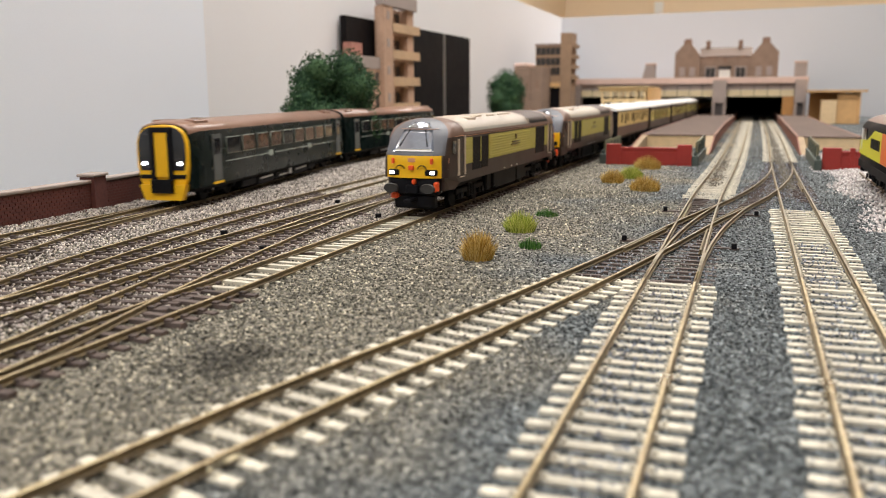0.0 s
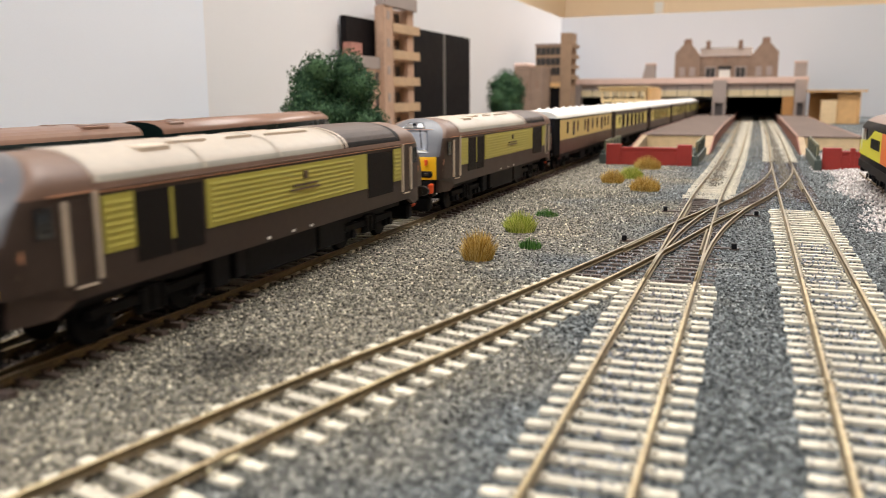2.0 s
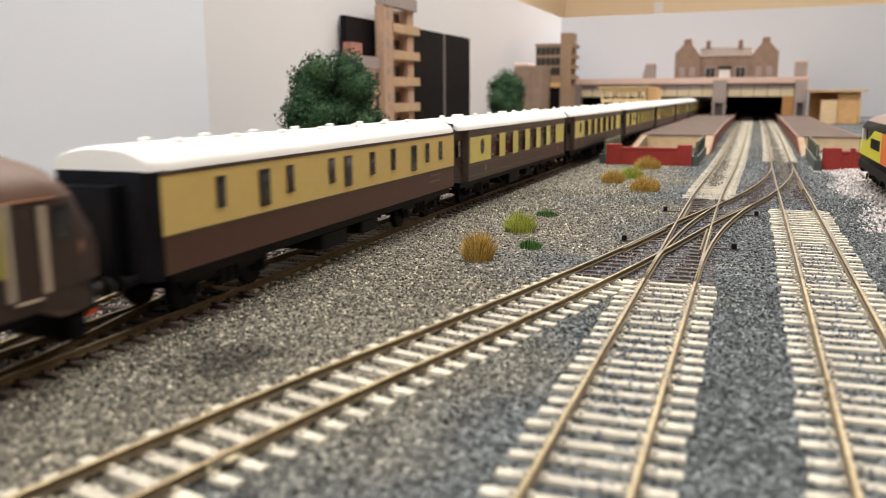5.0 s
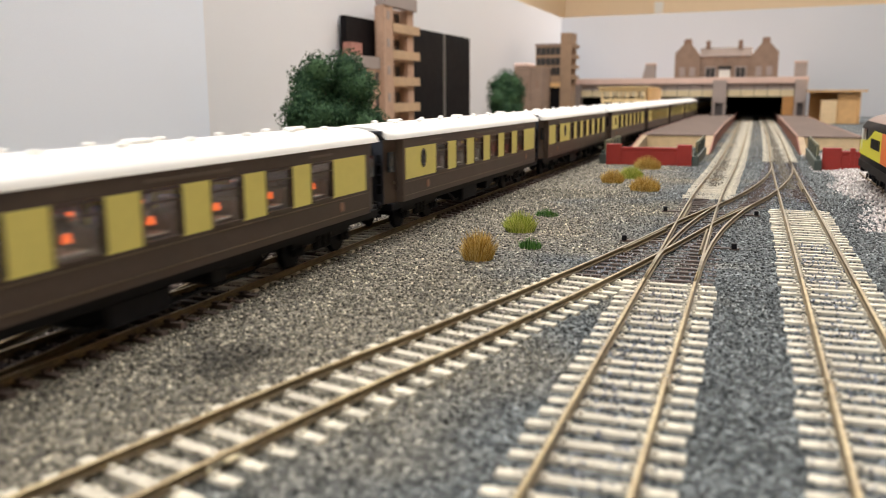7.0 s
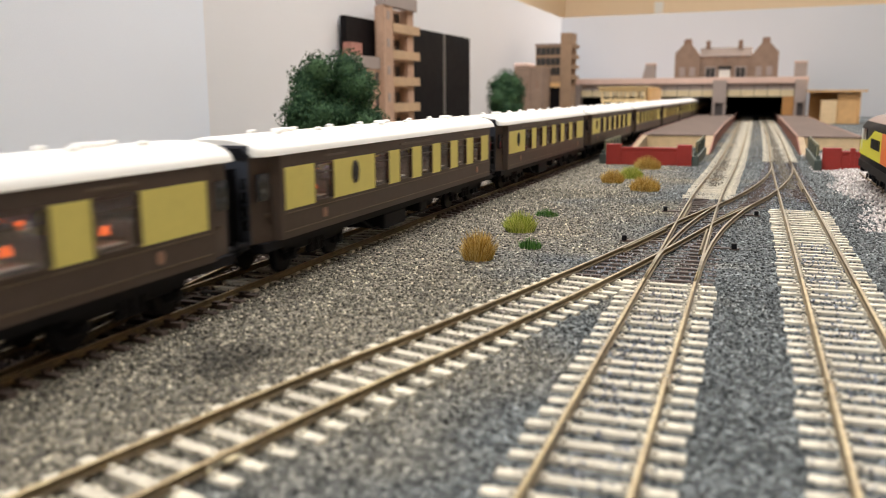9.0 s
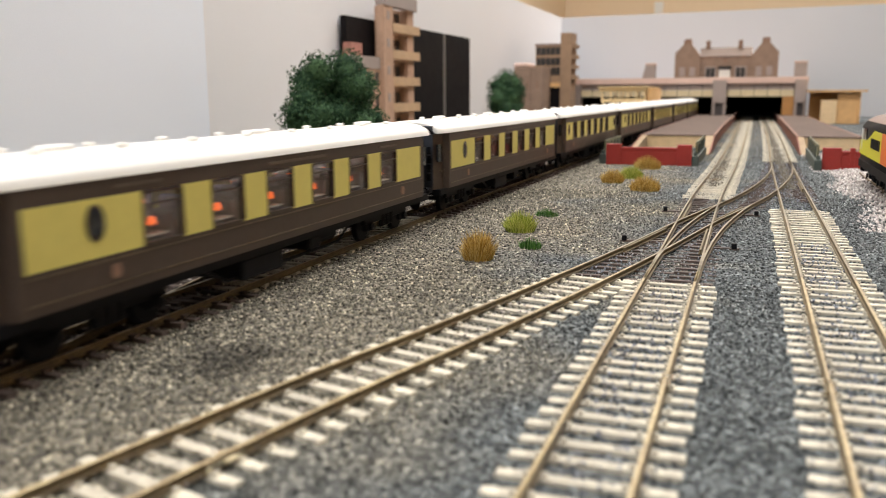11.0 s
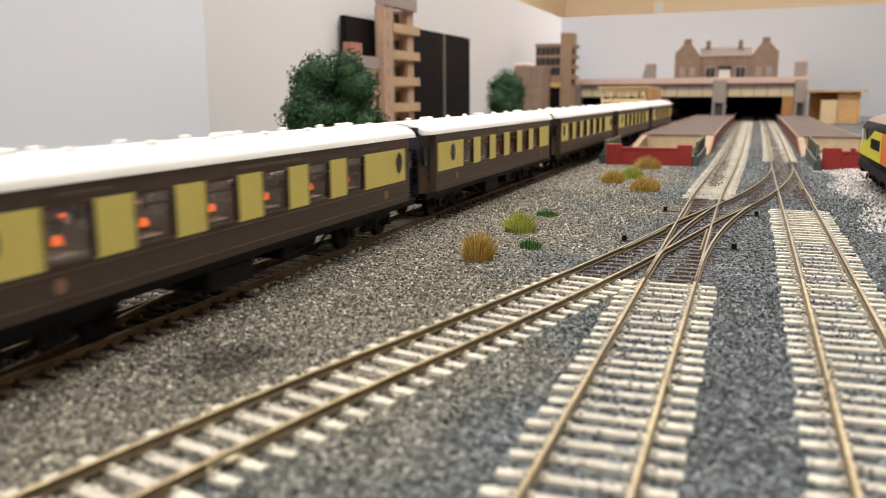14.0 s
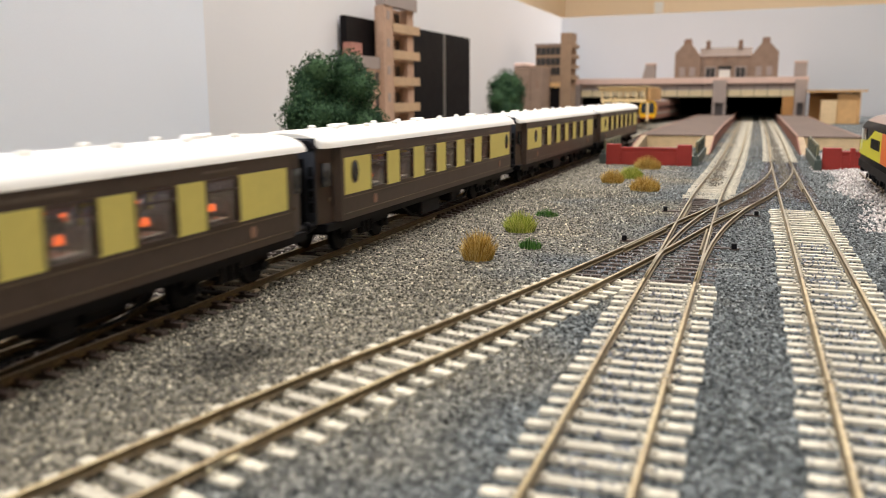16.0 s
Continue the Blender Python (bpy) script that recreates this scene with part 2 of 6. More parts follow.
def add_tube(bm, pts, r, seg=6):
    """A round tube through points."""
    pts = [Vector(p) for p in pts]
    rings = []
    for i, p in enumerate(pts):
        d = (pts[min(i + 1, len(pts) - 1)] - pts[max(i - 1, 0)]).normalized()
        u = d.cross(Vector((0.2, 1, 0.1))).normalized()
        v = d.cross(u)
        rings.append([bm.verts.new(p + (u * math.cos(6.2832 * k / seg) + v * math.sin(6.2832 * k / seg)) * r) for k in range(seg)])
    for a, b in zip(rings, rings[1:]):
        for k in range(seg):
            bm.faces.new((a[k], a[(k + 1) % seg], b[(k + 1) % seg], b[k])).smooth = True
    return bm


# ---- room and baseboard ----
def setting(name, bm, mat, label="", smooth=False):
    return tagged(part(name, bm, mat, None, label, smooth), kind="structure")


ROOM = (-0.95, 2.3, -3.0, 4.5, -0.95, 1.4)
x0, x1, y0, y1, z0, z1 = ROOM
setting("floor", box(x0, x1, y0, y1, z0 - 0.05, z0), CARPET, "dark grey carpeted room floor")
setting("ceiling", box(x0, x1, y0, y1, z1, z1 + 0.05), WHITE, "plain white painted ceiling")
# Window opening and frame are added round the fill lamp, out of view.
bm = bmesh.new()
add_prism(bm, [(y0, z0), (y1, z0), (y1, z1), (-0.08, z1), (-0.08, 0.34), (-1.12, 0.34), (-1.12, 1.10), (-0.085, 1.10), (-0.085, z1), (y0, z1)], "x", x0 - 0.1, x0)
setting("wall_west", bm, CREAM, "cream painted room wall with an added, unseen window opening")
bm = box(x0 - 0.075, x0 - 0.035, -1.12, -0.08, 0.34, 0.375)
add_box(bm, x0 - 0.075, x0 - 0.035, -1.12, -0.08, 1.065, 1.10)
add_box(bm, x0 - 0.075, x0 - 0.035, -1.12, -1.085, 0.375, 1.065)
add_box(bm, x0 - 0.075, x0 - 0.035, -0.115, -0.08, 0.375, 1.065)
setting("added_window", bm, WHITE, "unseen white window frame added round the fill lamp")
setting("wall_east", box(x1, x1 + 0.1, y0, y1, z0, z1), CREAM, "cream painted room wall")
setting("wall_north", box(x0 - 0.1, x1 + 0.1, y1, y1 + 0.1, z0, z1), CREAM, "cream painted room wall")
setting("wall_south", box(x0 - 0.1, x1 + 0.1, y0 - 0.1, y0, z0, z1), CREAM, "cream painted room wall")
setting("ground", box(-0.56, 0.62, -2.8, 4.3, -0.04, 0.0023), BALLAST, "grey granite ballast over the whole baseboard")

BACK_X, BACK_Y = -0.535, 2.50
BACK_H = 0.286
bm = box(-0.499, -0.490, -2.8, 0.6885, -0.04, BACK_H)
setting("backscene_side", bm, BACKSCENE_BLUE, "pale blue painted backscene board nearest the brick wall")
bm = box(BACK_X - 0.012, BACK_X - 0.003, 0.60, BACK_Y, -0.04, BACK_H)
setting("backscene_side", bm, BACKSCENE, "pale blue-grey painted backscene board")
bm = bmesh.new()
add_prism(bm, [(BACK_X - 0.012, -0.04), (-0.44, -0.04), (-0.44, 0.075), (0.13, 0.075), (0.13, -0.04), (0.62, -0.04), (0.62, BACK_H + 0.008), (BACK_X - 0.012, BACK_H)], "y", BACK_Y, BACK_Y + 0.009)
setting("backscene_end", bm, BACKSCENE_END, "pale blue-grey painted backscene board with track openings")


# ---- tracks ----
RAIL_BRIGHT = material("polished_nickel", (0.85, 0.78, 0.62), 0.18, metal=1.0, vary=0.05)
RAIL_DULL = material("dull_rail_head", (0.40, 0.34, 0.235), 0.4, metal=0.5, colour2=(0.17, 0.14, 0.095), scale=300, stains=40)


def smooth_path(pts, step=0.0038):
    """A line through a few points, evenly stepped: places and directions."""
    p = [Vector((*q, 0)) for q in pts]
    gaps = [(v - u).length for u, v in zip(p, p[1:])]
    way = [(p[1] - p[0]) / gaps[0]]
    for i in range(1, len(p) - 1):
        g, h = gaps[i - 1], gaps[i]
        way.append(((p[i] - p[i - 1]) / g * h + (p[i + 1] - p[i]) / h * g) / (g + h))
    way.append((p[-1] - p[-2]) / gaps[-1])
    fine = []
    for i, g in enumerate(gaps):
        n = max(2, int(g / 0.002))
        for k in range(n):
            t = k / n
            fine.append(p[i] * (2 * t ** 3 - 3 * t * t + 1) + way[i] * g * (t ** 3 - 2 * t * t + t) + p[i + 1] * (3 * t * t - 2 * t ** 3) + way[i + 1] * g * (t ** 3 - t * t))
    fine.append(p[-1])
    out = [fine[0]]
    acc = 0.0
    for a, b in zip(fine, fine[1:]):
        seg = (b - a).length
        while seg > 0 and acc + seg >= step:
            a = a + (b - a) * ((step - acc) / seg)
            seg = (b - a).length
            out.append(a)
            acc = 0.0
        acc += seg
    return out


def along(path):
    """Directions of a stepped line."""
    n = len(path)
    return [(path[min(i + 1, n - 1)] - path[max(i - 1, 0)]).normalized() for i in range(n)]


PROFILE = ((-0.0008, 0.0033), (0.0008, 0.0033), (0.0008, 0.0037), (0.0003, 0.0039), (0.0003, 0.0046), (0.00047, 0.0048), (0.00047, 0.0054), (0.0003, 0.0055),
           (-0.0003, 0.0055), (-0.00047, 0.0054), (-0.00047, 0.0048), (-0.0003, 0.0046), (-0.0003, 0.0039), (-0.0008, 0.0037))


def rail_mesh(path, side, a=0, b=None):
    bm = bmesh.new()
    dirs = along(path)
    rings = []
    b = len(path) if b is None else b
    for p, d in list(zip(path, dirs))[a:b]:
        n = Vector((d.y, -d.x, 0))
        rings.append([bm.verts.new(p + n * (side + u) + Vector((0, 0, v))) for u, v in PROFILE])
    k = len(PROFILE)
    for r, s in zip(rings, rings[1:]):
        for i in range(k):
            f = bm.faces.new((r[i], r[(i + 1) % k], s[(i + 1) % k], s[i]))
            f.material_index = 1 if i in (7, 6, 8) else 0
            f.smooth = False
    bm.faces.new(rings[0])
    bm.faces.new(rings[-1][::-1])
    bmesh.ops.recalc_face_normals(bm, faces=bm.faces[:])
    return bm


def sleeper_mesh(name, concrete, length):
    bm = bmesh.new()
    h = length / 2
    w = 0.0016
    add_box(bm, -h, h, -w, w, -0.001, 0.0024)
    for v in bm.verts:
        if v.co.z > 0:
            v.co.y *= 0.86
            v.co.x *= 0.985
    if concrete is None:
        concrete = True
    elif concrete:
        for s in (-1, 1):
            for o in (-0.0016, 0.0016):
                add_box(bm, s * GAUGE / 2 + o - 0.0005, s * GAUGE / 2 + o + 0.0005, -0.0006, 0.0006, 0.0024, 0.0031)
    else:
        for s in (-1, 1):
            add_box(bm, s * GAUGE / 2 - 0.0024, s * GAUGE / 2 + 0.0024, -0.0011, 0.0011, 0.0024, 0.0031)
    me = bpy.data.meshes.new(name)
    bm.to_mesh(me)
    bm.free()
    me.materials.append(CONCRETE if concrete else TIMBER)
    return me


SLEEPER_C = sleeper_mesh("concrete_sleeper", True, 0.0315)
SLEEPER_SHORT = sleeper_mesh("concrete_sleeper", None, 0.0205)
SLEEPER_T = sleeper_mesh("timber_sleeper", False, 0.0300)


def track(label, pts, kinds, rails=((-1, 0, None), (1, 0, None)), pitch=0.0076, seed=1, joints=()):
    """Rails and sleepers along a line. kinds: a function of y that names the sleeper mesh, or None where there are none."""
    rnd = random.Random(seed)
    path = smooth_path(pts)
    ob = tagged(empty("railway_track"), label, "railway track", kind="structure")
    for side, a, b in rails:
        rail = part("rail", rail_mesh(path, side * GAUGE / 2, a, b), [RAIL_SIDE, RAIL_HEAD, RAIL_DULL], ob)
        for f in rail.data.polygons:
            if f.material_index == 1 and f.center.x > -0.06 and 0.31 < f.center.y < 0.86:
                f.material_index = 2
    for side, y in joints:
        p = min(path, key=lambda q: abs(q.y - y))
        bm = bmesh.new()
        for u in (-0.00115, 0.00065):
            add_box(bm, side * GAUGE / 2 + u, side * GAUGE / 2 + u + 0.0005, -0.0045, 0.0045, 0.0038, 0.0049, bevel=0.0001)
        add_box(bm, side * GAUGE / 2 - 0.0005, side * GAUGE / 2 + 0.0005, -0.0012, 0.0012, 0.0054, 0.0057)
        d = along(path)[path.index(p)]
        o = part("rail_joiner", bm, RAIL_BRIGHT, ob, "shiny metal rail joiner")
        o.matrix_local = pose(p.x, p.y, 0, 0, 0, math.degrees(math.atan2(-d.x, d.y)))
    line = smooth_path(pts, pitch)
    for p, d in zip(line, along(line)):
        me = kinds(p.y)
        if not me:
            continue
        s = new("sleeper", me)
        s.parent = ob
        sunk = rnd.uniform(-0.0004, 0.0004) if me is SLEEPER_SHORT else rnd.uniform(-0.0004, 0.0001) + (0.0005 if me is SLEEPER_T else 0)
        s.matrix_local = pose(p.x + rnd.uniform(-0.0006, 0.0006), p.y + rnd.uniform(-0.0004, 0.0004), 0.0008 + sunk, 0, rnd.uniform(-0.8, 0.8),
                              math.degrees(math.atan2(-d.x, d.y)) + rnd.uniform(-1.2, 1.2))
    return ob


A_X, B_X, D_X = -0.0232, 0.0282, -0.1660
PATH_A = [(A_X, 0.02), (A_X, 0.3), (A_X, 0.55), (-0.0192, 0.75), (-0.0162, 1.0), (-0.0148, 1.25), (-0.0122, 1.85), (-0.0095, 2.45)]
PATH_B = [(B_X, 0.02), (B_X, 0.4), (B_X, 0.8), (0.0312, 1.1), (0.0332, 1.4), (0.0345, 1.85), (0.0350, 2.45)]
PATH_C = [(-0.1150, 0.02), (-0.0995, 0.0955), (-0.0866, 0.153), (-0.0706, 0.213), (-0.0553, 0.275), (-0.0402, 0.343), (-0.0232, 0.430), (0.0050, 0.560), (0.0226, 0.695), (B_X, 0.80), (B_X, 0.86)]
PATH_D = [(D_X, -2.8), (D_X, -1.0), (D_X, 0.2), (D_X, 0.45), (-0.1630, 0.66), (-0.1575, 0.96), (-0.1515, 1.20), (-0.1455, 1.50), (-0.1410, 1.80), (-0.1370, 2.05), (-0.1310, 2.40), (-0.1200, 3.00), (-0.1000, 4.28)]
PATH_E = [(-0.2140, 0.02), (-0.2120, 0.19), (-0.2155, 0.28), (-0.2155, 0.5), (-0.2140, 0.9), (-0.2110, 1.3), (-0.2125, 1.6), (-0.2100, 1.87), (-0.1960, 2.05), (-0.1800, 2.25), (-0.1700, 2.40)]
PATH_X = [(D_X, 0.0), (-0.1680, 0.10), (-0.1725, 0.159), (-0.1810, 0.203), (-0.1885, 0.245), (-0.1970, 0.300), (-0.2050, 0.360), (-0.2120, 0.45), (-0.2155, 0.55)]
PATH_F = [(-0.2140, 0.02), (-0.2180, 0.12), (-0.2325, 0.205), (-0.2440, 0.256), (-0.2510, 0.31), (-0.2600, 0.43), (-0.2660, 0.60), (-0.2680, 0.9), (-0.2680, 2.4)]
PATH_G = [(-0.2600, -1.2), (-0.2600, -0.3), (-0.2600, 0.0), (-0.2680, 0.13), (-0.2895, 0.255), (-0.3060, 0.315), (-0.3190, 0.40), (-0.3350, 0.50), (-0.3550, 0.61), (-0.3700, 0.72), (-0.3850, 0.9), (-0.39, 1.1), (-0.39, 2.3)]
PATH_H = [(-0.3165, -1.3), (-0.3165, -0.3), (-0.3165, 0.15), (-0.3165, 0.30), (-0.3180, 0.37), (-0.3225, 0.43), (-0.3350, 0.50), (-0.3550, 0.61), (-0.3700, 0.72), (-0.3850, 0.9), (-0.39, 1.1), (-0.39, 2.3)]
PATH_R = [(0.0925, 0.28), (0.0925, 0.5), (0.0925, 0.74)]

track("straight running line with cream concrete sleepers and worn brass-coloured rails", PATH_A, lambda y: None if 0.297 < y < 0.547 else SLEEPER_C, seed=1, joints=((1, 0.188),))
track("straight running line with cream concrete sleepers beside the platform", PATH_B, lambda y: None if 0.512 < y < 0.865 else SLEEPER_C, seed=2, joints=((-1, 0.195),))
track("curved track that leaves the running lines over a slip crossing", PATH_C, lambda y: SLEEPER_C if y < 0.297 else None, seed=3, joints=((1, 0.121),))
track("long straight main line with mixed timber and concrete sleepers", PATH_D, lambda y: SLEEPER_SHORT if 0.235 < y < 0.42 else (SLEEPER_T if 0.0 < y < 2.2 else None), seed=4)
track("weathered track with dark timber sleepers", PATH_E, lambda y: SLEEPER_C if 0.60 < y < 0.9 else (SLEEPER_T if y < 1.2 else None), seed=5)
track("weathered crossover track with dark timber sleepers", PATH_X, lambda y: SLEEPER_T if 0.2 < y < 0.42 else None, seed=6)
track("weathered siding with dark timber sleepers", PATH_F, lambda y: SLEEPER_C if 0.50 < y < 0.92 else (SLEEPER_T if y < 1.2 else None), seed=7)
track("curved line beside the brick wall with dark timber sleepers", PATH_G, lambda y: SLEEPER_T if 0 < y < 0.36 else None, seed=8)
track("curved line beside the brick wall with dark timber sleepers", PATH_H, lambda y: SLEEPER_T if 0.1 < y < 1.2 else None, seed=11)
PATH_S = [(A_X, 0.29), (-0.0225, 0.34), (-0.0185, 0.41), (-0.0085, 0.49), (0.0050, 0.560)]
track("curved slip rails of the crossing", PATH_S, lambda y: None, seed=10)


def line_x(pts, y):
    return float(np.interp(y, [q[1] for q in pts], [q[0] for q in pts]))


def turnout(label, y0, y1, first, second, low, seed):
    """Long dark timbers under two lines that meet, with short check rails inside the running rails."""
    rnd = random.Random(seed)
    ob = tagged(empty("railway_turnout"), label, "railway track", kind="structure")
    y = y0
    while y < y1:
        u, v = line_x(first, y), line_x(second, y)
        a, b = max(low, min(u, v) - 0.0148), max(u, v) + 0.0148
        t = new("timber", SLEEPER_T_PLAIN)
        t.parent = ob
        t.matrix_local = pose((a + b) / 2 + rnd.uniform(-0.0005, 0.0005), y, 0.0003 + rnd.uniform(-0.0003, 0.0001), 0, 0, rnd.uniform(-1.2, 1.2)) @ Matrix.Diagonal(((b - a) / 0.03, 1, 1, 1))
        y += 0.0079
    return ob


def check_rail(ob, pts, side, y0, y1):
    path = smooth_path([(line_x(pts, y0 + (y1 - y0) * k / 5), y0 + (y1 - y0) * k / 5) for k in range(6)])
    part("check_rail", rail_mesh(path, side * (GAUGE / 2 - 0.0017)), [RAIL_SIDE, RAIL_SIDE], ob, "dark check rail")


SLEEPER_T_PLAIN = sleeper_mesh("turnout_timber", False, 0.0300)
slip = turnout("dark timbered slip crossing between two running lines", 0.300, 0.546, PATH_A, PATH_C, -1.0, 21)
for PTS, SIDE, Y0, Y1 in ((PATH_A, 1, 0.352, 0.412), (PATH_A, -1, 0.440, 0.505), (PATH_C, -1, 0.345, 0.405), (PATH_C, 1, 0.438, 0.500)):
    check_rail(slip, PTS, SIDE, Y0, Y1)
fork = turnout("dark timbered turnout where the curved line joins", 0.552, 0.862, PATH_C, PATH_B, -0.0062, 22)
for PTS, SIDE, Y0, Y1 in ((PATH_B, 1, 0.600, 0.660), (PATH_C, -1, 0.600, 0.655)):
    check_rail(fork, PTS, SIDE, Y0, Y1)
track("straight siding on pale ballast with dark timber sleepers", PATH_R, lambda y: SLEEPER_T, seed=9)


# ---- rolling stock (local y runs from the leading end back along the vehicle, z = 0 is the rail top) ----
def pane_glass(name, tint, gloss):
    m = bpy.data.materials.new(name)
    m.use_nodes = True
    nt = m.node_tree
    nt.nodes.remove(nt.nodes["Principled BSDF"])
    clear = nt.nodes.new("ShaderNodeBsdfTransparent")
    clear.inputs[0].default_value = (*tint, 1)
    shine = nt.nodes.new("ShaderNodeBsdfGlossy")
    shine.inputs["Roughness"].default_value = 0.08
    mix = nt.nodes.new("ShaderNodeMixShader")
    mix.inputs[0].default_value = gloss
    nt.links.new(clear.outputs[0], mix.inputs[1])
    nt.links.new(shine.outputs[0], mix.inputs[2])
    nt.links.new(mix.outputs[0], nt.nodes["Material Output"].inputs[0])
    return m


PANE = pane_glass("coach_window_glass", (0.95, 0.95, 0.96), 0.15)
HEADLIGHT = glow("lit_headlight", (0.92, 0.95, 1.0), 9.0)
TABLE_LAMP = glow("lit_table_lamp", (1.0, 0.16, 0.03), 1.6)
NAME_BAR = material("faint_lettering", (0.105, 0.080, 0.062), 0.4, vary=0.1)
LOCO_CREAM = material("loco_olive_cream", (0.44, 0.40, 0.075), 0.4, vary=0.05)
GOLD = material("gold_lining", (0.13, 0.095, 0.06), 0.4, vary=0.1)
BEIGE = material("beige_handrail", (0.62, 0.52, 0.42), 0.4, vary=0.05)
GRILLE = material("dark_grille", (0.011, 0.009, 0.009), 0.6, vary=0.3, spec=0.12, scale=1500, bump=0.6)
ORANGE = material("orange_plastic", (0.85, 0.10, 0.02), 0.45, vary=0.05)
STEEL = material("bright_steel", (0.55, 0.55, 0.56), 0.3, metal=0.9, vary=0.1)
PEACH = material("peach_badge", (0.62, 0.30, 0.17), 0.5, vary=0.05)
FADED_PEACH = material("faded_badge", (0.33, 0.19, 0.135), 0.5, vary=0.1)
SEAT = material("seat_cloth", (0.37, 0.335, 0.345), 0.9, vary=0.2)
TABLECLOTH = material("white_tablecloth", (0.8, 0.78, 0.74), 0.7, vary=0.03)
INTERIOR = material("coach_interior", (0.47, 0.44, 0.44), 0.7, vary=0.15)
# Dusty brown pushed towards orange, standing in for the roof's coppery sheen.
ROOF_BROWN = material("dusty_brown_sheen_roof", (0.23, 0.128, 0.090), 0.34, vary=0.1)
LINE_GREY = material("grey_lining", (0.36, 0.40, 0.36), 0.4, vary=0.05)
SEAT_TAN = material("window_with_seat_backs", (0.11, 0.065, 0.045), 0.15, vary=0.5, scale=150, bump=0, coat=0.4)
LIME = material("lime_yellow_paint", (0.74, 0.72, 0.02), 0.35, vary=0.04)
FIERY = material("orange_paint", (0.85, 0.16, 0.02), 0.35, vary=0.04)


def wheelset(bm, y, r=0.0066, mat=0):
    for s in (-1, 1):
        add_cyl(bm, (s * 0.0072, y, r), (s * 0.0092, y, r), r, seg=20, mat=mat)
        add_cyl(bm, (s * 0.0068, y, r), (s * 0.0073, y, r), r + 0.0006, seg=20, mat=mat)
    add_cyl(bm, (-0.0072, y, r), (0.0072, y, r), 0.0012, seg=8, mat=mat)


def bogie(parent, y, base=0.034, axles=2, reach=0.0125):
    """A bogie frame with axleboxes and springs, and its wheelsets."""
    bm = bmesh.new()
    h = base / 2
    for s in (-1, 1):
        x0, x1 = sorted((s * reach, s * (reach - 0.002)))
        add_box(bm, x0, x1, y - h - 0.005, y + h + 0.005, 0.0075, 0.0105, bevel=0.0004)
        add_box(bm, x0, x1, y - 0.006, y + 0.006, 0.0045, 0.0085, bevel=0.0004)
        for k in (-h, h):
            add_box(bm, min(x0, x1 * 1.06), max(x1, x0 * 1.06), y + k - 0.003, y + k + 0.003, 0.0045, 0.0095, bevel=0.0005)
            add_cyl(bm, (s * (reach + 0.0006), y + k, 0.0066), (s * (reach + 0.0016), y + k, 0.0066), 0.0018, seg=10)
        for k in (-0.0045, 0.0, 0.0045):
            add_cyl(bm, (s * (reach - 0.0004), y + k, 0.005), (s * (reach - 0.0004), y + k, 0.0115), 0.0012, seg=8)
    add_box(bm, -reach, reach, y - 0.004, y + 0.004, 0.0095, 0.0120)
    part("bogie", bm, BLACK_PLASTIC, parent)
    for k in ([-h, h] if axles == 2 else [-h, 0, h]):
        bm = bmesh.new()
        wheelset(bm, y + k)
        part("wheelset", bm, [BLACK_PLASTIC], parent, "dark wheels on one axle")


def buffers(parent, y, way, z=0.0145, spread=0.0118, oval=True):
    for s in (-1, 1):
        bm = bmesh.new()
        add_cyl(bm, (s * spread, y, z), (s * spread, y + way * 0.0075, z), 0.0016, seg=10)
        r = bmesh.ops.create_cone(bm, cap_ends=True, segments=20, radius1=0.0042 if oval else 0.0024, radius2=0.0038 if oval else 0.0022, depth=0.0012,
                                  matrix=pose(s * spread, y + way * 0.0078, z, 90 * way) @ Matrix.Diagonal((1.25 if oval else 1, 0.82 if oval else 1, 1, 1)))
        part("buffer", bm, material_buffer if oval else BLACK_PLASTIC, parent)


material_buffer = material("buffer_grey", (0.045, 0.043, 0.042), 0.45, metal=0.4, vary=0.15)


def roof_outline(half, z_gutter, z_top, n=14, power=2.3):
    pts = []
    for i in range(n + 1):
        a = math.pi * i / n
        c, s = math.cos(a), math.sin(a)
        pts.append((half * math.copysign(abs(c) ** (2 / power), c), z_gutter + (z_top - z_gutter) * abs(s) ** (2 / power)))
    return pts


def add_shell(bm, outline, ys, mat=0, cap=True, inset=None):
    """An outline in x and z drawn along y through several stations."""
    rings = []
    for k, y in enumerate(ys):
        f = 1.0 if not inset else inset[k]
        rings.append([bm.verts.new((x * f, y, z if not inset else outline[0][1] + (z - outline[0][1]) * f)) for x, z in outline])
    for r, s in zip(rings, rings[1:]):
        for i in range(len(outline) - 1):
            q = bm.faces.new((r[i], r[i + 1], s[i + 1], s[i]))
            q.material_index, q.smooth = mat, True
    if cap:
        for r in (rings[0], rings[-1]):
            bm.faces.new(r).material_index = mat
    bmesh.ops.recalc_face_normals(bm, faces=bm.faces[:])
    return bm


def side_boxes(x, t):
    """The two sides of a body: x range of something t thick that starts at x."""
    return ((x, x + t), (-x - t, -x))


# -- the two locomotives --
def nose_y(z):
    """How far back the raked front lies at a height."""
    if z < 0.0313:
        return -0.0002 + 0.0005 * max(0.0, (0.016 - z) / 0.004)
    k = (z - 0.0313) / 0.0212
    return -0.0002 + 0.0125 * k + 0.007 * k ** 4


def half_width(z):
    if z <= 0.0405:
        return 0.0183
    k = min(1.0, (z - 0.0405) / 0.0122)
    return 0.0183 * max(0.0, 1 - k ** 2.6) ** (1 / 1.9)


def bow(x):
    return 0.0035 * abs(x / 0.0183) ** 2.5


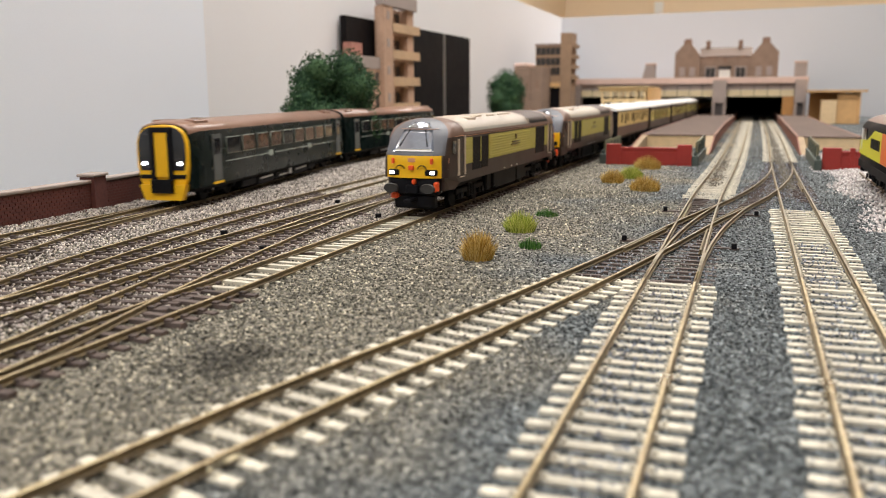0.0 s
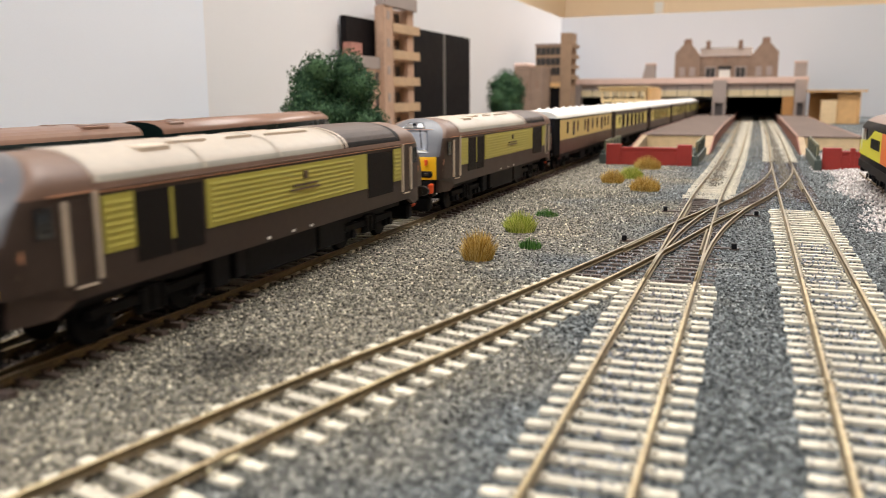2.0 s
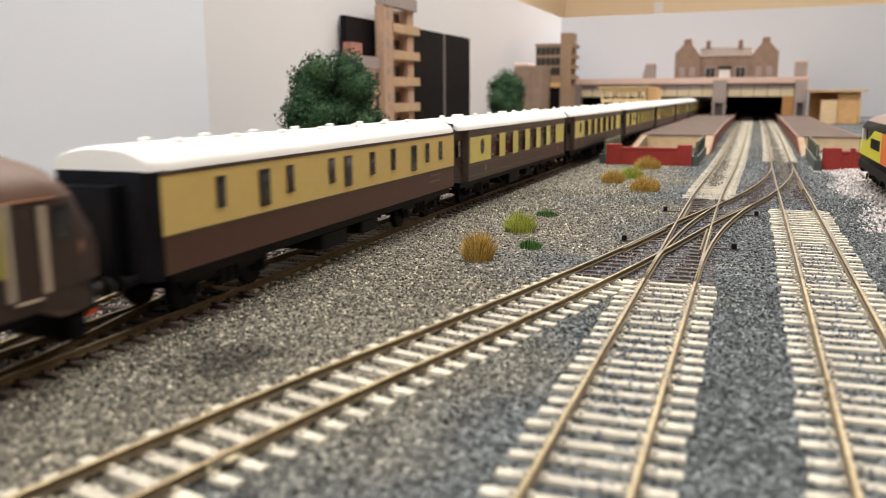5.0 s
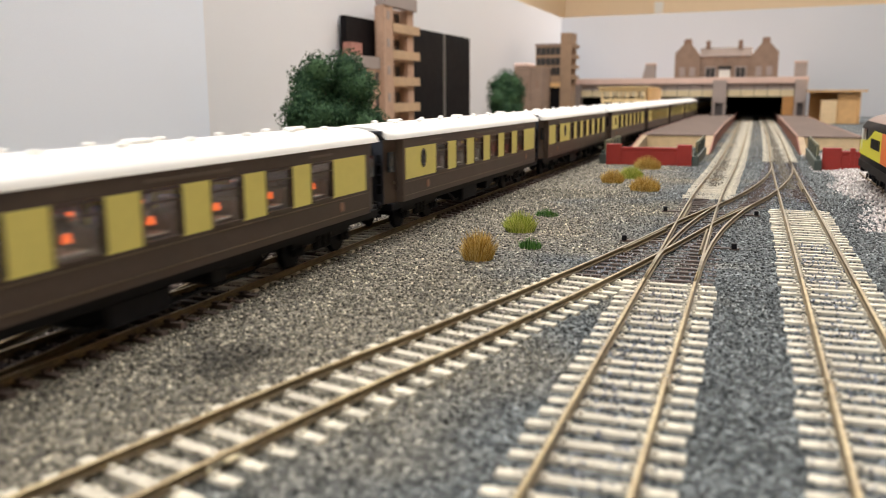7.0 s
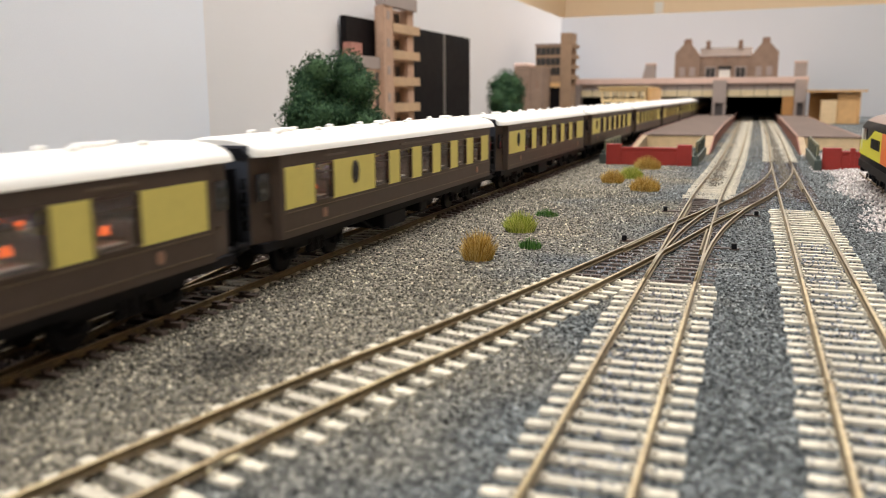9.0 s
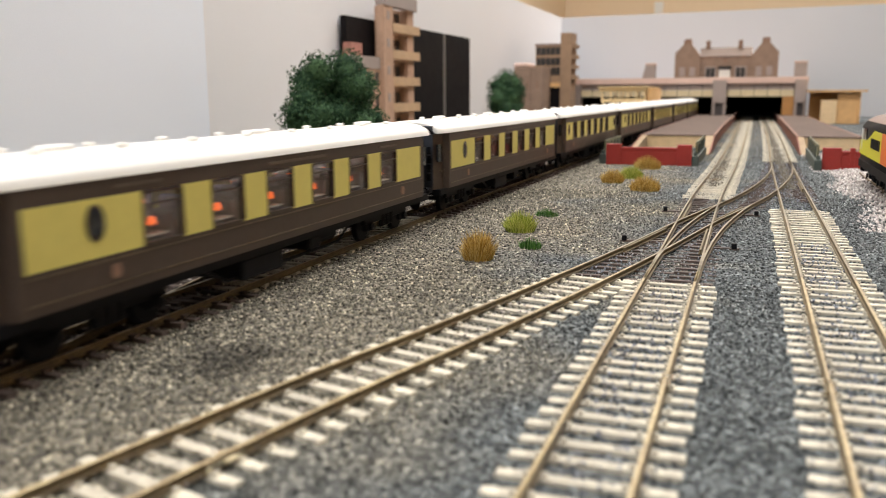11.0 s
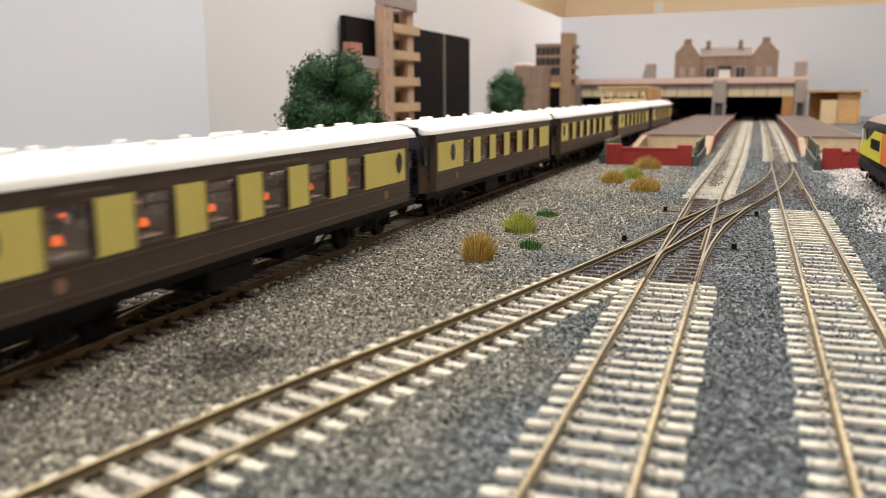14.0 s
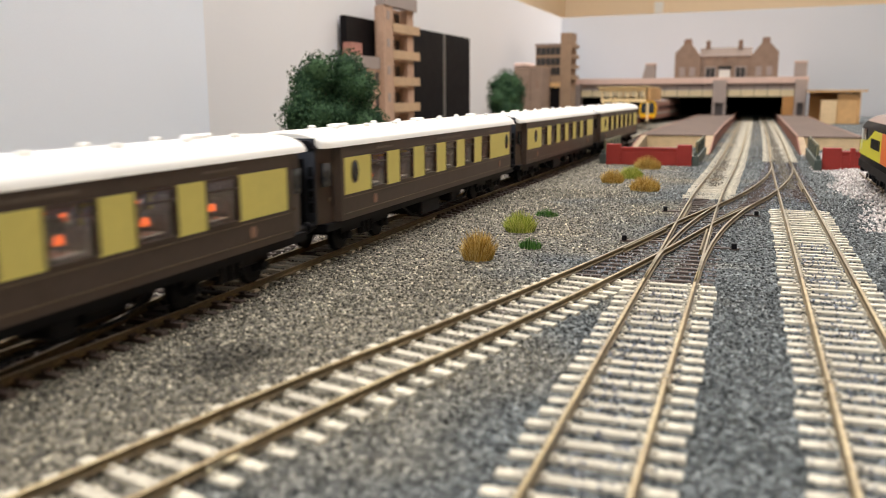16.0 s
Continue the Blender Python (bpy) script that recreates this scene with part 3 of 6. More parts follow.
def taper(y):
    """The cab narrows towards its front."""
    return 1 - 0.17 * min(1.0, max(0.0, (0.020 - y) / 0.0180)) ** 1.4


def nose_taper(z):
    """The front is narrower than the body, and more so towards the top."""
    return 0.85 - 0.20 * max(0.0, min(1.0, (z - 0.0313) / 0.0212)) ** 1.3


def nose_patch(bm, z0, z1, w0, w1, lift, mat, rows=6, cols=8, rim=0.0):
    """A piece that follows the nose, from height z0 to z1, half as wide as w0 and w1 at its ends, raised by lift."""
    grid = []
    for i in range(rows + 1):
        z = z0 + (z1 - z0) * i / rows
        w = w0 + (w1 - w0) * i / rows
        grid.append([(w * (2 * j / cols - 1), z) for j in range(cols + 1)])
    vs = [[bm.verts.new((x * nose_taper(z), nose_y(z) + bow(x) - lift, z)) for x, z in row] for row in grid]
    back = [[bm.verts.new((x * nose_taper(z), nose_y(z) + bow(x) + 0.0006, z)) for x, z in row] for row in grid]
    for i in range(rows):
        for j in range(cols):
            f = bm.faces.new((vs[i][j], vs[i][j + 1], vs[i + 1][j + 1], vs[i + 1][j]))
            f.material_index, f.smooth = mat, True
    ring = [(0, j) for j in range(cols)] + [(i, cols) for i in range(rows)] + [(rows, j) for j in range(cols, 0, -1)] + [(i, 0) for i in range(rows, 0, -1)]
    for (a, b), (c, d) in zip(ring, ring[1:] + ring[:1]):
        bm.faces.new((vs[a][b], vs[c][d], back[c][d], back[a][b])).material_index = mat
    return bm


FITTINGS = ("light_housing", "headlight", "jumper_cover", "maker_badge", "hose", "buffer_beam", "pipe_cover", "buffer")


def cab(parent, flip, lit, length):
    """A driving cab: raked front, cab sides and roof, doors, glass, lights and buffers. flip turns it round for the rear end."""
    hold = Matrix.Translation((0, length, 0)) @ pose(0, 0, 0, 0, 0, 180) if flip else Matrix.Identity(4)

    def add(name, bm, mat, label="", smooth=False):
        ob = part(name, bm, mat, parent, label, smooth)
        ob.matrix_local = hold @ pose(0, 0.0020 if name in FITTINGS else 0, 0)
        return ob

    zs = [0.0195, 0.0235, 0.0275, 0.0313, 0.034, 0.037, 0.0405, 0.0435, 0.046, 0.048, 0.0500, 0.0513, 0.0521, 0.0526]
    cols = 14
    bm = bmesh.new()
    rows = []
    for z in zs:
        w = half_width(z)
        rows.append([bm.verts.new((w * (2 * j / cols - 1) * nose_taper(z), nose_y(z) + bow(w * (2 * j / cols - 1)), z)) for j in range(cols + 1)])
    for i in range(len(zs) - 1):
        for j in range(cols):
            f = bm.faces.new((rows[i][j], rows[i][j + 1], rows[i + 1][j + 1], rows[i + 1][j]))
            f.material_index = 0 if zs[i + 1] < 0.0314 else 1
            f.smooth = True
    add("nose", bm, [YELLOW, NOSE_GREY], "yellow lower and grey upper cab front")
    # sides and roof of the cab
    bm = bmesh.new()
    for s in (-1, 1):
        prof = [(z, half_width(z) * s) for z in zs]
        rings = [[bm.verts.new((x * nose_taper(z), nose_y(z) + bow(x), z)) for z, x in prof]]
        for k, back in enumerate((0.0042, 0.0105, 0.0145, 0.020, 0.0318)):
            ring = []
            for z, x in prof:
                y_first = nose_y(z) + bow(x)
                y = max(y_first + 0.0003 * (k + 1), back) if z < 0.031 and k else (y_first + (0.0002 if z < 0.031 else 0.0014) if k == 0 else max(y_first + 0.0015 + 0.0003 * k, back))
                ring.append(bm.verts.new((x * min(1.0, nose_taper(z) + (1 - nose_taper(z)) * (0.50, 0.78, 0.93, 1.0, 1.0)[k]), y, z)))
            rings.append(ring)
        for k, (g, h) in enumerate(zip(rings, rings[1:])):
            for i in range(len(prof) - 1):
                f = bm.faces.new((g[i], g[i + 1], h[i + 1], h[i]))
                if k == 0:
                    f.material_index, f.smooth = (2 if zs[i] > 0.031 else 0), True
                else:
                    f.material_index, f.smooth = (1 if zs[i] > 0.040 else 0), True
        # skirt below the cab side, stepping up behind the cab
        q = [(0.0125, 0.0057), (0.0125, 0.011), (0.0125, 0.017), (0.0153, 0.0235), (0.0153, 0.0318), (0.0195, 0.0318), (0.0195, 0.018), (0.0195, 0.011), (0.0195, 0.0057)]
        o = [bm.verts.new((s * 0.0183 * taper(y), y, z)) for z, y in q]
        n = [bm.verts.new((s * 0.0165 * taper(y), y, z)) for z, y in q]
        bm.faces.new(o)
        for i in range(len(q)):
            bm.faces.new((o[i], o[(i + 1) % len(q)], n[(i + 1) % len(q)], n[i]))
    bmesh.ops.remove_doubles(bm, verts=bm.verts[:], dist=0.00002)
    bmesh.ops.recalc_face_normals(bm, faces=bm.faces[:])
    add("cab_shell", bm, [LOCO_UMBER, UMBER_ROOF, NOSE_GREY])
    # glass
    bm = nose_patch(bmesh.new(), 0.0332, 0.0452, 0.0138, 0.0112, 0.00035, 0)
    add("windscreen", bm, [WINDSCREEN], "large one-piece windscreen")
    bm = nose_patch(bmesh.new(), 0.0336, 0.0347, 0.0124, 0.0121, 0.0006, 0, rows=1)
    add("windscreen_sill", bm, [WHITE])
    for s in (-1, 1):
        z0, z1 = 0.0362, 0.0455
        k0, k1 = nose_taper(z0), nose_taper(z1)
        bm = add_cyl(bmesh.new(), (s * 0.0095 * k0, nose_y(z0) + bow(0.0095) - 0.0008, z0), (s * 0.0060 * k1, nose_y(z1) + bow(0.006) - 0.0008, z1), 0.00035, seg=6)
        add("wiper", bm, BLACK_PLASTIC)
    bm = nose_patch(bmesh.new(), 0.0457, 0.0459, 0.0150, 0.0148, 0.0003, 0, rows=1)
    add("pinstripe", bm, [PEACH])
    # upper light cluster
    bm = nose_patch(bmesh.new(), 0.0466, 0.0500, 0.0096, 0.0062, 0.0003, 0, rows=3)
    add("marker_light_panel", bm, [material_light_panel])
    bm = bmesh.new()
    z = 0.0487
    add_cyl(bm, (0, nose_y(z) - 0.0010, z), (0, nose_y(z) + 0.002, z), 0.0011, seg=16)
    add("top_light", bm, [HEADLIGHT if lit else GLASS_DARK], "round white top light")
    # head and tail lights in dark housings
    for s in (-1, 1):
        bm = box(s * 0.0104 - 0.0034, s * 0.0104 + 0.0034, -0.0020, 0.0032, 0.0208, 0.0240, bevel=0.0006)
        add("light_housing", bm, BLACK_PLASTIC)
        bm = box(s * 0.0115 - 0.0013, s * 0.0115 + 0.0013, -0.0023, 0.002, 0.0214, 0.0234, bevel=0.0004)
        add("headlight", bm, HEADLIGHT if lit else GLASS_DARK, "white headlight")
    # small fittings on the yellow panel
    for c in ((-0.0116, -0.0104, -0.0026, 0.001, 0.0270, 0.0300), (0.0104, 0.0116, -0.0026, 0.001, 0.0270, 0.0300), (-0.0014, 0.0014, -0.0040, -0.001, 0.0238, 0.0262)):
        add("jumper_cover", box(*c, bevel=0.0003), ORANGE)
    bm = box(-0.0020, 0.0020, -0.0026, -0.001, 0.0280, 0.0300)
    add("maker_badge", bm, PEACH)
    for s in (-1, 1):
        bm = add_tube(bmesh.new(), [(s * (0.0062 + 0.0024 * math.cos(math.pi * k / 8)), -0.0032, 0.0243 + 0.0020 * math.sin(math.pi * k / 8)) for k in range(9)], 0.0003)
        add("hose", bm, BLACK_PLASTIC)
    # buffer beam, valance, pipes
    bm = box(-0.0138, 0.0138, -0.0006, 0.006, 0.0105, 0.0194, bevel=0.0006)
    add_box(bm, -0.0118, 0.0118, 0.0004, 0.006, 0.0030, 0.0106, bevel=0.0012)
    add_box(bm, -0.0035, 0.0035, -0.0030, 0.001, 0.0110, 0.0160, bevel=0.0006)
    add_box(bm, -0.0020, 0.0020, -0.0090, 0.001, 0.0070, 0.0090, bevel=0.0004)
    add("buffer_beam", bm, BLACK_PLASTIC)
    bm = box(-0.0128, 0.0050, 0.0032, 0.0042, 0.0186, 0.0191)
    add("handrail", bm, STEEL)
    for c in ((0.0124, 0.0146, -0.0030, 0.001, 0.0125, 0.0178), (-0.0125, -0.0085, -0.0022, 0.001, 0.0085, 0.0115), (0.0000, 0.0020, -0.0030, 0.001, 0.0160, 0.0190)):
        add("pipe_cover", box(*c, bevel=0.0007), ORANGE)
    for s in (-1, 1):
        bm = bmesh.new()
        add_cyl(bm, (s * 0.0104, 0.0, 0.0145), (s * 0.0104, -0.0060, 0.0145), 0.0017, seg=10)
        bmesh.ops.create_cone(bm, cap_ends=True, segments=22, radius1=0.0033, radius2=0.0030, depth=0.0012,
                              matrix=pose(s * 0.0104, -0.0064, 0.0145, 90) @ Matrix.Diagonal((1.3, 0.8, 1, 1)))
        add("buffer", bm, material_buffer, "grey oval buffer head")
    # cab side: door, window, handrails, badge and number bars
    for s in (-1, 1):
        def sb(y0, y1, z0, z1, t=0.0003):
            return box(*sorted((s * 0.01825, s * (0.0183 + t))), y0, y1, z0, z1)
        add("cab_side_window", sb(0.0130, 0.0180, 0.0315, 0.0385, 0.0002), GLASS_DARK)
        add("cab_door", sb(0.0228, 0.0305, 0.0185, 0.0392, 0.0002), LOCO_UMBER)
        add("handrail", sb(0.0208, 0.0220, 0.0195, 0.0392, 0.0009), BEIGE)
        add("handrail", sb(0.0308, 0.0318, 0.0193, 0.0410, 0.0009), BEIGE)
        add("door_step", sb(0.0232, 0.0302, 0.0182, 0.0186, 0.0009), BEIGE)
        bm = bmesh.new()
        bmesh.ops.create_cone(bm, cap_ends=True, segments=14, radius1=0.0016, radius2=0.0016, depth=0.0004, matrix=pose(s * 0.0173, 0.0102, 0.0282, 0, 90, s * 6) @ Matrix.Diagonal((1.25, 1, 1, 1)))
        add("crest", bm, PEACH)
        add("number_bar", box(*sorted((s * 0.0168, s * 0.01745)), 0.0080, 0.0130, 0.0236, 0.0246), GOLD)
        add("gutter_line", sb(0.0170, 0.0318, 0.0407, 0.0410, 0.0004), PEACH)


material_light_panel = material("silvered_light_panel", (0.36, 0.375, 0.41), 0.22, metal=0.8, vary=0.05, bump=0)


SLAT_BROWN = material("dusty_dark_slats", (0.085, 0.058, 0.048), 0.5, vary=0.15)
ROOF_EDGE = material("grey_roof_edge", (0.31, 0.30, 0.26), 0.5, vary=0.08)


def locomotive(lit):
    L = 0.2545
    ob = tagged(empty("diesel_locomotive"), "umber and cream diesel locomotive with yellow front" + (" and lit headlights" if lit else ", lamps unlit"), "locomotive", "locomotives of the train")
    cab(ob, False, lit, L)
    cab(ob, True, False, L)
    y0, y1 = 0.0318, L - 0.0318
    # bodysides between the cabs
    for s in (-1, 1):
        part("bodyside", box(*sorted((s * 0.0165, s * 0.0183)), y0, y1, 0.0153, 0.0412), LOCO_UMBER, ob)
    part("floor_plate", box(-0.0165, 0.0165, y0, y1, 0.0150, 0.0165), LOCO_UMBER, ob)
    roof = [(half_width(z), z) for z in (0.0412, 0.0430, 0.0450, 0.0470, 0.0490, 0.0505, 0.0517, 0.0524)]
    full = roof + [(0, 0.0526)] + [(-x, z) for x, z in roof[::-1]]
    n = len(full)
    bm = bmesh.new()
    for a, b, mid in ((y0, 0.1654, 1), (0.1654, y1, 2)):
        lo = [bm.verts.new((x, a, z)) for x, z in full]
        hi = [bm.verts.new((x, b, z)) for x, z in full]
        for i in range(n - 1):
            f = bm.faces.new((lo[i], lo[i + 1], hi[i + 1], hi[i]))
            f.material_index = (3 if mid == 1 and i in (1, n - 3) else mid) if 1 <= i < n - 2 else 0
            f.smooth = True
    bmesh.ops.recalc_face_normals(bm, faces=bm.faces[:])
    part("roof", bm, [UMBER_ROOF, LOCO_ROOF, GRILLE, ROOF_EDGE], ob, "stone-white roof with umber edges")
    for s in (-1, 1):
        bm = box(*sorted((s * 0.0182, s * 0.0188)), y0, y1, 0.0408, 0.0415)
        part("gutter", bm, UMBER_ROOF, ob)
    for y in (0.0322, 0.0760, 0.1180, 0.1640, 0.1675):
        bm = bmesh.new()
        lo = [bm.verts.new((x * 1.012, y, z + 0.0003)) for x, z in full]
        hi = [bm.verts.new((x * 1.012, y + 0.0016, z + 0.0003)) for x, z in full]
        for i in range(1, n - 2):
            bm.faces.new((lo[i], lo[i + 1], hi[i + 1], hi[i]))
        part("roof_strap", bm, LOCO_ROOF if y < 0.16 else BEIGE, ob)
    bm = box(0.0025, 0.0125, 0.0560, 0.0690, 0.0478, 0.0520, bevel=0.0006)
    for a, b in ((0.0705, 0.0900), (0.1010, 0.1150), (0.1240, 0.1530)):
        for x in (-0.0088, 0.0088):
            z = 0.0405 + 0.0122 * (1 - (abs(x) / 0.0183) ** 1.9) ** (1 / 2.6)
            part("roof_rail", box(x - 0.0003, x + 0.0003, a, b, z - 0.0004, z + 0.0009), BEIGE, ob)
    part("exhaust_port", bm, BEIGE, ob, "tan exhaust outlet on the roof")
    for k in range(18):
        y = 0.1700 + k * 0.0027
        bm = bmesh.new()
        lo = [bm.verts.new((x * 1.01, y, z + 0.0002)) for x, z in full[2:-2]]
        hi = [bm.verts.new((x * 1.01, y + 0.0011, z + 0.0006)) for x, z in full[2:-2]]
        for i in range(len(lo) - 1):
            bm.faces.new((lo[i], lo[i + 1], hi[i + 1], hi[i]))
        part("roof_slat", bm, SLAT_BROWN, ob)
    # side panels
    for s in (-1, 1):
        def sb(a, b, z0, z1, t=0.0003):
            return box(*sorted((s * 0.01825, s * (0.0183 + t))), a, b, z0, z1)
        for a, b in ((0.0335, 0.0450), (0.0757, 0.1858), (0.2135, 0.2222)):
            panel = part("cream_panel", sb(a, b, 0.0248, 0.0392, 0.0003), LOCO_CREAM, ob, "olive-cream ribbed side panel")
            if b - a > 0.05:
                for k in range(8):
                    z = 0.0262 + k * 0.0016
                    bm = bmesh.new()
                    add_prism(bm, [(s * 0.0185, z), (s * 0.0185, z + 0.0010), (s * 0.01885, z)], "y", a + 0.002, b - 0.013)
                    part("rib", bm, LOCO_CREAM, panel)
            else:
                for k in range(7):
                    z = 0.0262 + k * 0.0018
                    bm = bmesh.new()
                    add_prism(bm, [(s * 0.0185, z), (s * 0.0185, z + 0.0010), (s * 0.01885, z)], "y", a + 0.0006, b - 0.0006)
                    part("rib", bm, LOCO_CREAM, panel)
        for a, b in ((0.0455, 0.0594), (0.0606, 0.0742), (0.1870, 0.2128)):
            part("side_grille", sb(a, b, 0.0205, 0.0388, 0.0002), GRILLE, ob, "dark mesh side grille")
        part("grille_bar", sb(0.0594, 0.0606, 0.0245, 0.0388, 0.0004), LOCO_CREAM, ob)
        part("crest", sb(0.1325, 0.1350, 0.0340, 0.0368, 0.0010), GOLD, ob)
        for a, b, z in ((0.1250, 0.1420, 0.0318), (0.1230, 0.1440, 0.0304)):
            part("name_bar", sb(a, b, z, z + 0.0006, 0.0009), GOLD, ob)
        part("gutter_line", sb(y0, y1, 0.0401, 0.0404, 0.0004), PEACH, ob)
        for y in (0.108, 0.124, 0.137):
            part("data_label", sb(y, y + 0.0016, 0.0162, 0.0170), WHITE, ob)
    # underframe
    bm = box(-0.0150, 0.0150, 0.1000, 0.1480, 0.0040, 0.0152, bevel=0.0010)
    add_box(bm, -0.0165, 0.0165, 0.0920, 0.0985, 0.0060, 0.0152, bevel=0.0006)
    part("fuel_tank", bm, BLACK_PLASTIC, ob)
    for a, b in ((0.0815, 0.0910), (0.1490, 0.1715)):
        part("equipment_case", box(-0.0152, 0.0152, a, b, 0.0048, 0.0150, bevel=0.0008), BLACK_PLASTIC, ob)
    bm = box(-0.0120, 0.0120, 0.02, L - 0.02, 0.0115, 0.0152)
    part("underframe", bm, BLACK_PLASTIC, ob)
    for y in (0.0560, L - 0.0560):
        bogie(ob, y, 0.038, 2, 0.0135)
    # a flatter roof curve above the cantrail
    for o in ob.children_recursive:
        if o.type == "MESH":
            for v in o.data.vertices:
                if v.co.z > 0.0400:
                    v.co.z = 0.0400 + (v.co.z - 0.0400) * 0.83
    return ob


# -- coaches --
def coach_roof(ob, half, zg, zt, a, b, bumps, mat):
    out = roof_outline(half, zg, zt)
    bm = add_shell(bmesh.new(), out, [a, a + 0.002, a + 0.006, b - 0.006, b - 0.002, b], inset=[0.86, 0.95, 1.0, 1.0, 0.95, 0.86])
    roof = part("roof", bm, mat, ob, "glossy white elliptical roof")
    for y, x, w, l, h in bumps:
        z = zg + (zt - zg) * max(0.0, 1 - abs(x / half) ** 2.3) ** (1 / 2.3)
        bm = box(x - w, x + w, y - l, y + l, z - 0.001, z + h, bevel=0.0005)
        part("ventilator", bm, mat, roof)
    return roof


def gangway(ob, y, way):
    bm = bmesh.new()
    for k in range(4):
        yy = y + way * 0.0014 * k
        g = 0.0078 if k % 2 else 0.0086
        add_box(bm, -g, g, *sorted((yy, yy + way * 0.0012)), 0.0125, 0.0395)
    part("gangway", bm, BLACK_PLASTIC, ob, "black bellows gangway")


END_GREY = material("coach_end_grey", (0.036, 0.041, 0.055), 0.5, vary=0.15)


END_FRAME = material("grey_end_frame", (0.085, 0.088, 0.10), 0.5, vary=0.12)


def pullman(kind):
    """A parlour car: real window openings, tables with lit lamps behind them, inset end vestibules."""
    ob = tagged(empty("railway_coach"), "umber and cream parlour coach with white roof and lit table lamps", "railway coach", "parlour coaches")
    H, T = 0.0180, 0.0012
    a, b = -0.002, 0.2408
    wins = [(0.0396 + 0.0303 * k, 0.0567 + 0.0303 * k) for k in range(6)]
    ovals = [0.0225]
    if kind == "inset":
        wins = [(0.0215, 0.0360)] + [(0.0740 + 0.0268 * k, 0.0885 + 0.0268 * k) for k in range(6)]
        ovals = [0.0550]
    if kind == "pair":
        wins = [(0.0250 + 0.0305 * k, 0.0413 + 0.0305 * k) for k in range(6)]
        ovals = [0.0095, 0.2300]
    for s in (-1, 1):
        def sb(y0, y1, z0, z1, t=0.0, d=T):
            return box(*sorted((s * (H - d), s * (H + t))), y0, y1, z0, z1)
        part("lower_side", sb(a, b, 0.0142, 0.0242), UMBER, ob, "umber lower bodyside")
        part("upper_side", sb(a, b, 0.0388, 0.0432), UMBER, ob)
        part("end_pillar", sb(a, a + 0.0025, 0.0242, 0.0388), UMBER, ob)
        part("end_pillar", sb(0.2370, b, 0.0242, 0.0388), UMBER, ob)
        edges = [a + 0.0025] + [e for w in wins for e in w] + [0.2370]
        for k in range(0, len(edges), 2):
            part("cream_panel", sb(edges[k], edges[k + 1], 0.0242, 0.0388, 0.0001), PULLMAN_CREAM, ob, "olive-cream side panel")
        for w in wins:
            bm = bmesh.new()
            x0, x1 = sorted((s * (H - 0.0010), s * (H + 0.0003)))
            fr = 0.0007
            add_box(bm, x0, x1, w[0], w[0] + fr, 0.0248, 0.0386)
            add_box(bm, x0, x1, w[1] - fr, w[1], 0.0248, 0.0386)
            add_box(bm, x0, x1, w[0] + fr, w[1] - fr, 0.0380, 0.0386)
            add_box(bm, x0, x1, w[0] + fr, w[1] - fr, 0.0348, 0.0352)
            add_box(bm, x0, x1, w[0] + fr, w[1] - fr, 0.0242, 0.0250)
            win = part("window", bm, UMBER, ob)
            bm = box(*sorted((s * (H - 0.0008), s * (H - 0.0005))), w[0] + fr, w[1] - fr, 0.0250, 0.0380)
            pane = part("pane", bm, PANE, win)
            pane.visible_shadow = False
            ym = (w[0] + w[1]) / 2
            part("dining_table", box(*sorted((s * 0.0062, s * 0.0160)), ym - 0.0045, ym + 0.0045, 0.0258, 0.0263), TABLECLOTH, ob, "small table with a white cloth")
            bm = bmesh.new()
            add_cyl(bm, (s * 0.0140, ym - 0.0003, 0.0263), (s * 0.0140, ym - 0.0003, 0.0288), 0.0003, seg=6, mat=1)
            add_cyl(bm, (s * 0.0140, ym - 0.0003, 0.0286), (s * 0.0140, ym - 0.0003, 0.0308), 0.0012, 0.0008, seg=10)
            part("table_lamp", bm, [TABLE_LAMP, GOLD], ob, "lit orange table lamp")
            for k in (-1, 1):
                bm = box(*sorted((s * 0.0055, s * 0.0150)), ym + k * 0.0095 - 0.0016, ym + k * 0.0095 + 0.0016, 0.0170, 0.0315, bevel=0.0008)
                part("armchair", bm, SEAT, ob)
        for z in (0.0228, 0.0166):
            part("lining", sb(a + 0.002, b - 0.002, z, z + 0.0003, 0.0002, 0.0002), GOLD, ob)
        for oy in ovals:
            bm = bmesh.new()
            bmesh.ops.create_cone(bm, cap_ends=True, segments=24, radius1=0.0032, radius2=0.0032, depth=0.0005, matrix=pose(s * (H + 0.0001), oy, 0.0328, 0, 90) @ Matrix.Diagonal((1.45, 1, 1, 1)))
            oval = part("oval_window", bm, UMBER, ob)
            bm = bmesh.new()
            bmesh.ops.create_cone(bm, cap_ends=True, segments=24, radius1=0.0026, radius2=0.0026, depth=0.0003, matrix=pose(s * (H + 0.0004), oy, 0.0328, 0, 90) @ Matrix.Diagonal((1.45, 1, 1, 1)))
            part("pane", bm, GLASS_DARK, oval)
        for y in (0.0286, 0.2150):
            bm = bmesh.new()
            bmesh.ops.create_cone(bm, cap_ends=True, segments=14, radius1=0.0015, radius2=0.0015, depth=0.0004, matrix=pose(s * (H + 0.0001), y, 0.0199, 0, 90) @ Matrix.Diagonal((1.3, 1, 1, 1)))
            part("crest", bm, FADED_PEACH, ob)
        part("name_bar", sb(0.1020, 0.1420, 0.0404, 0.0414, 0.0002, 0.0002), NAME_BAR, ob)
        for y in (0.0300, 0.1900):
            part("name_bar", sb(y, y + 0.0180, 0.0405, 0.0413, 0.0002, 0.0002), NAME_BAR, ob)
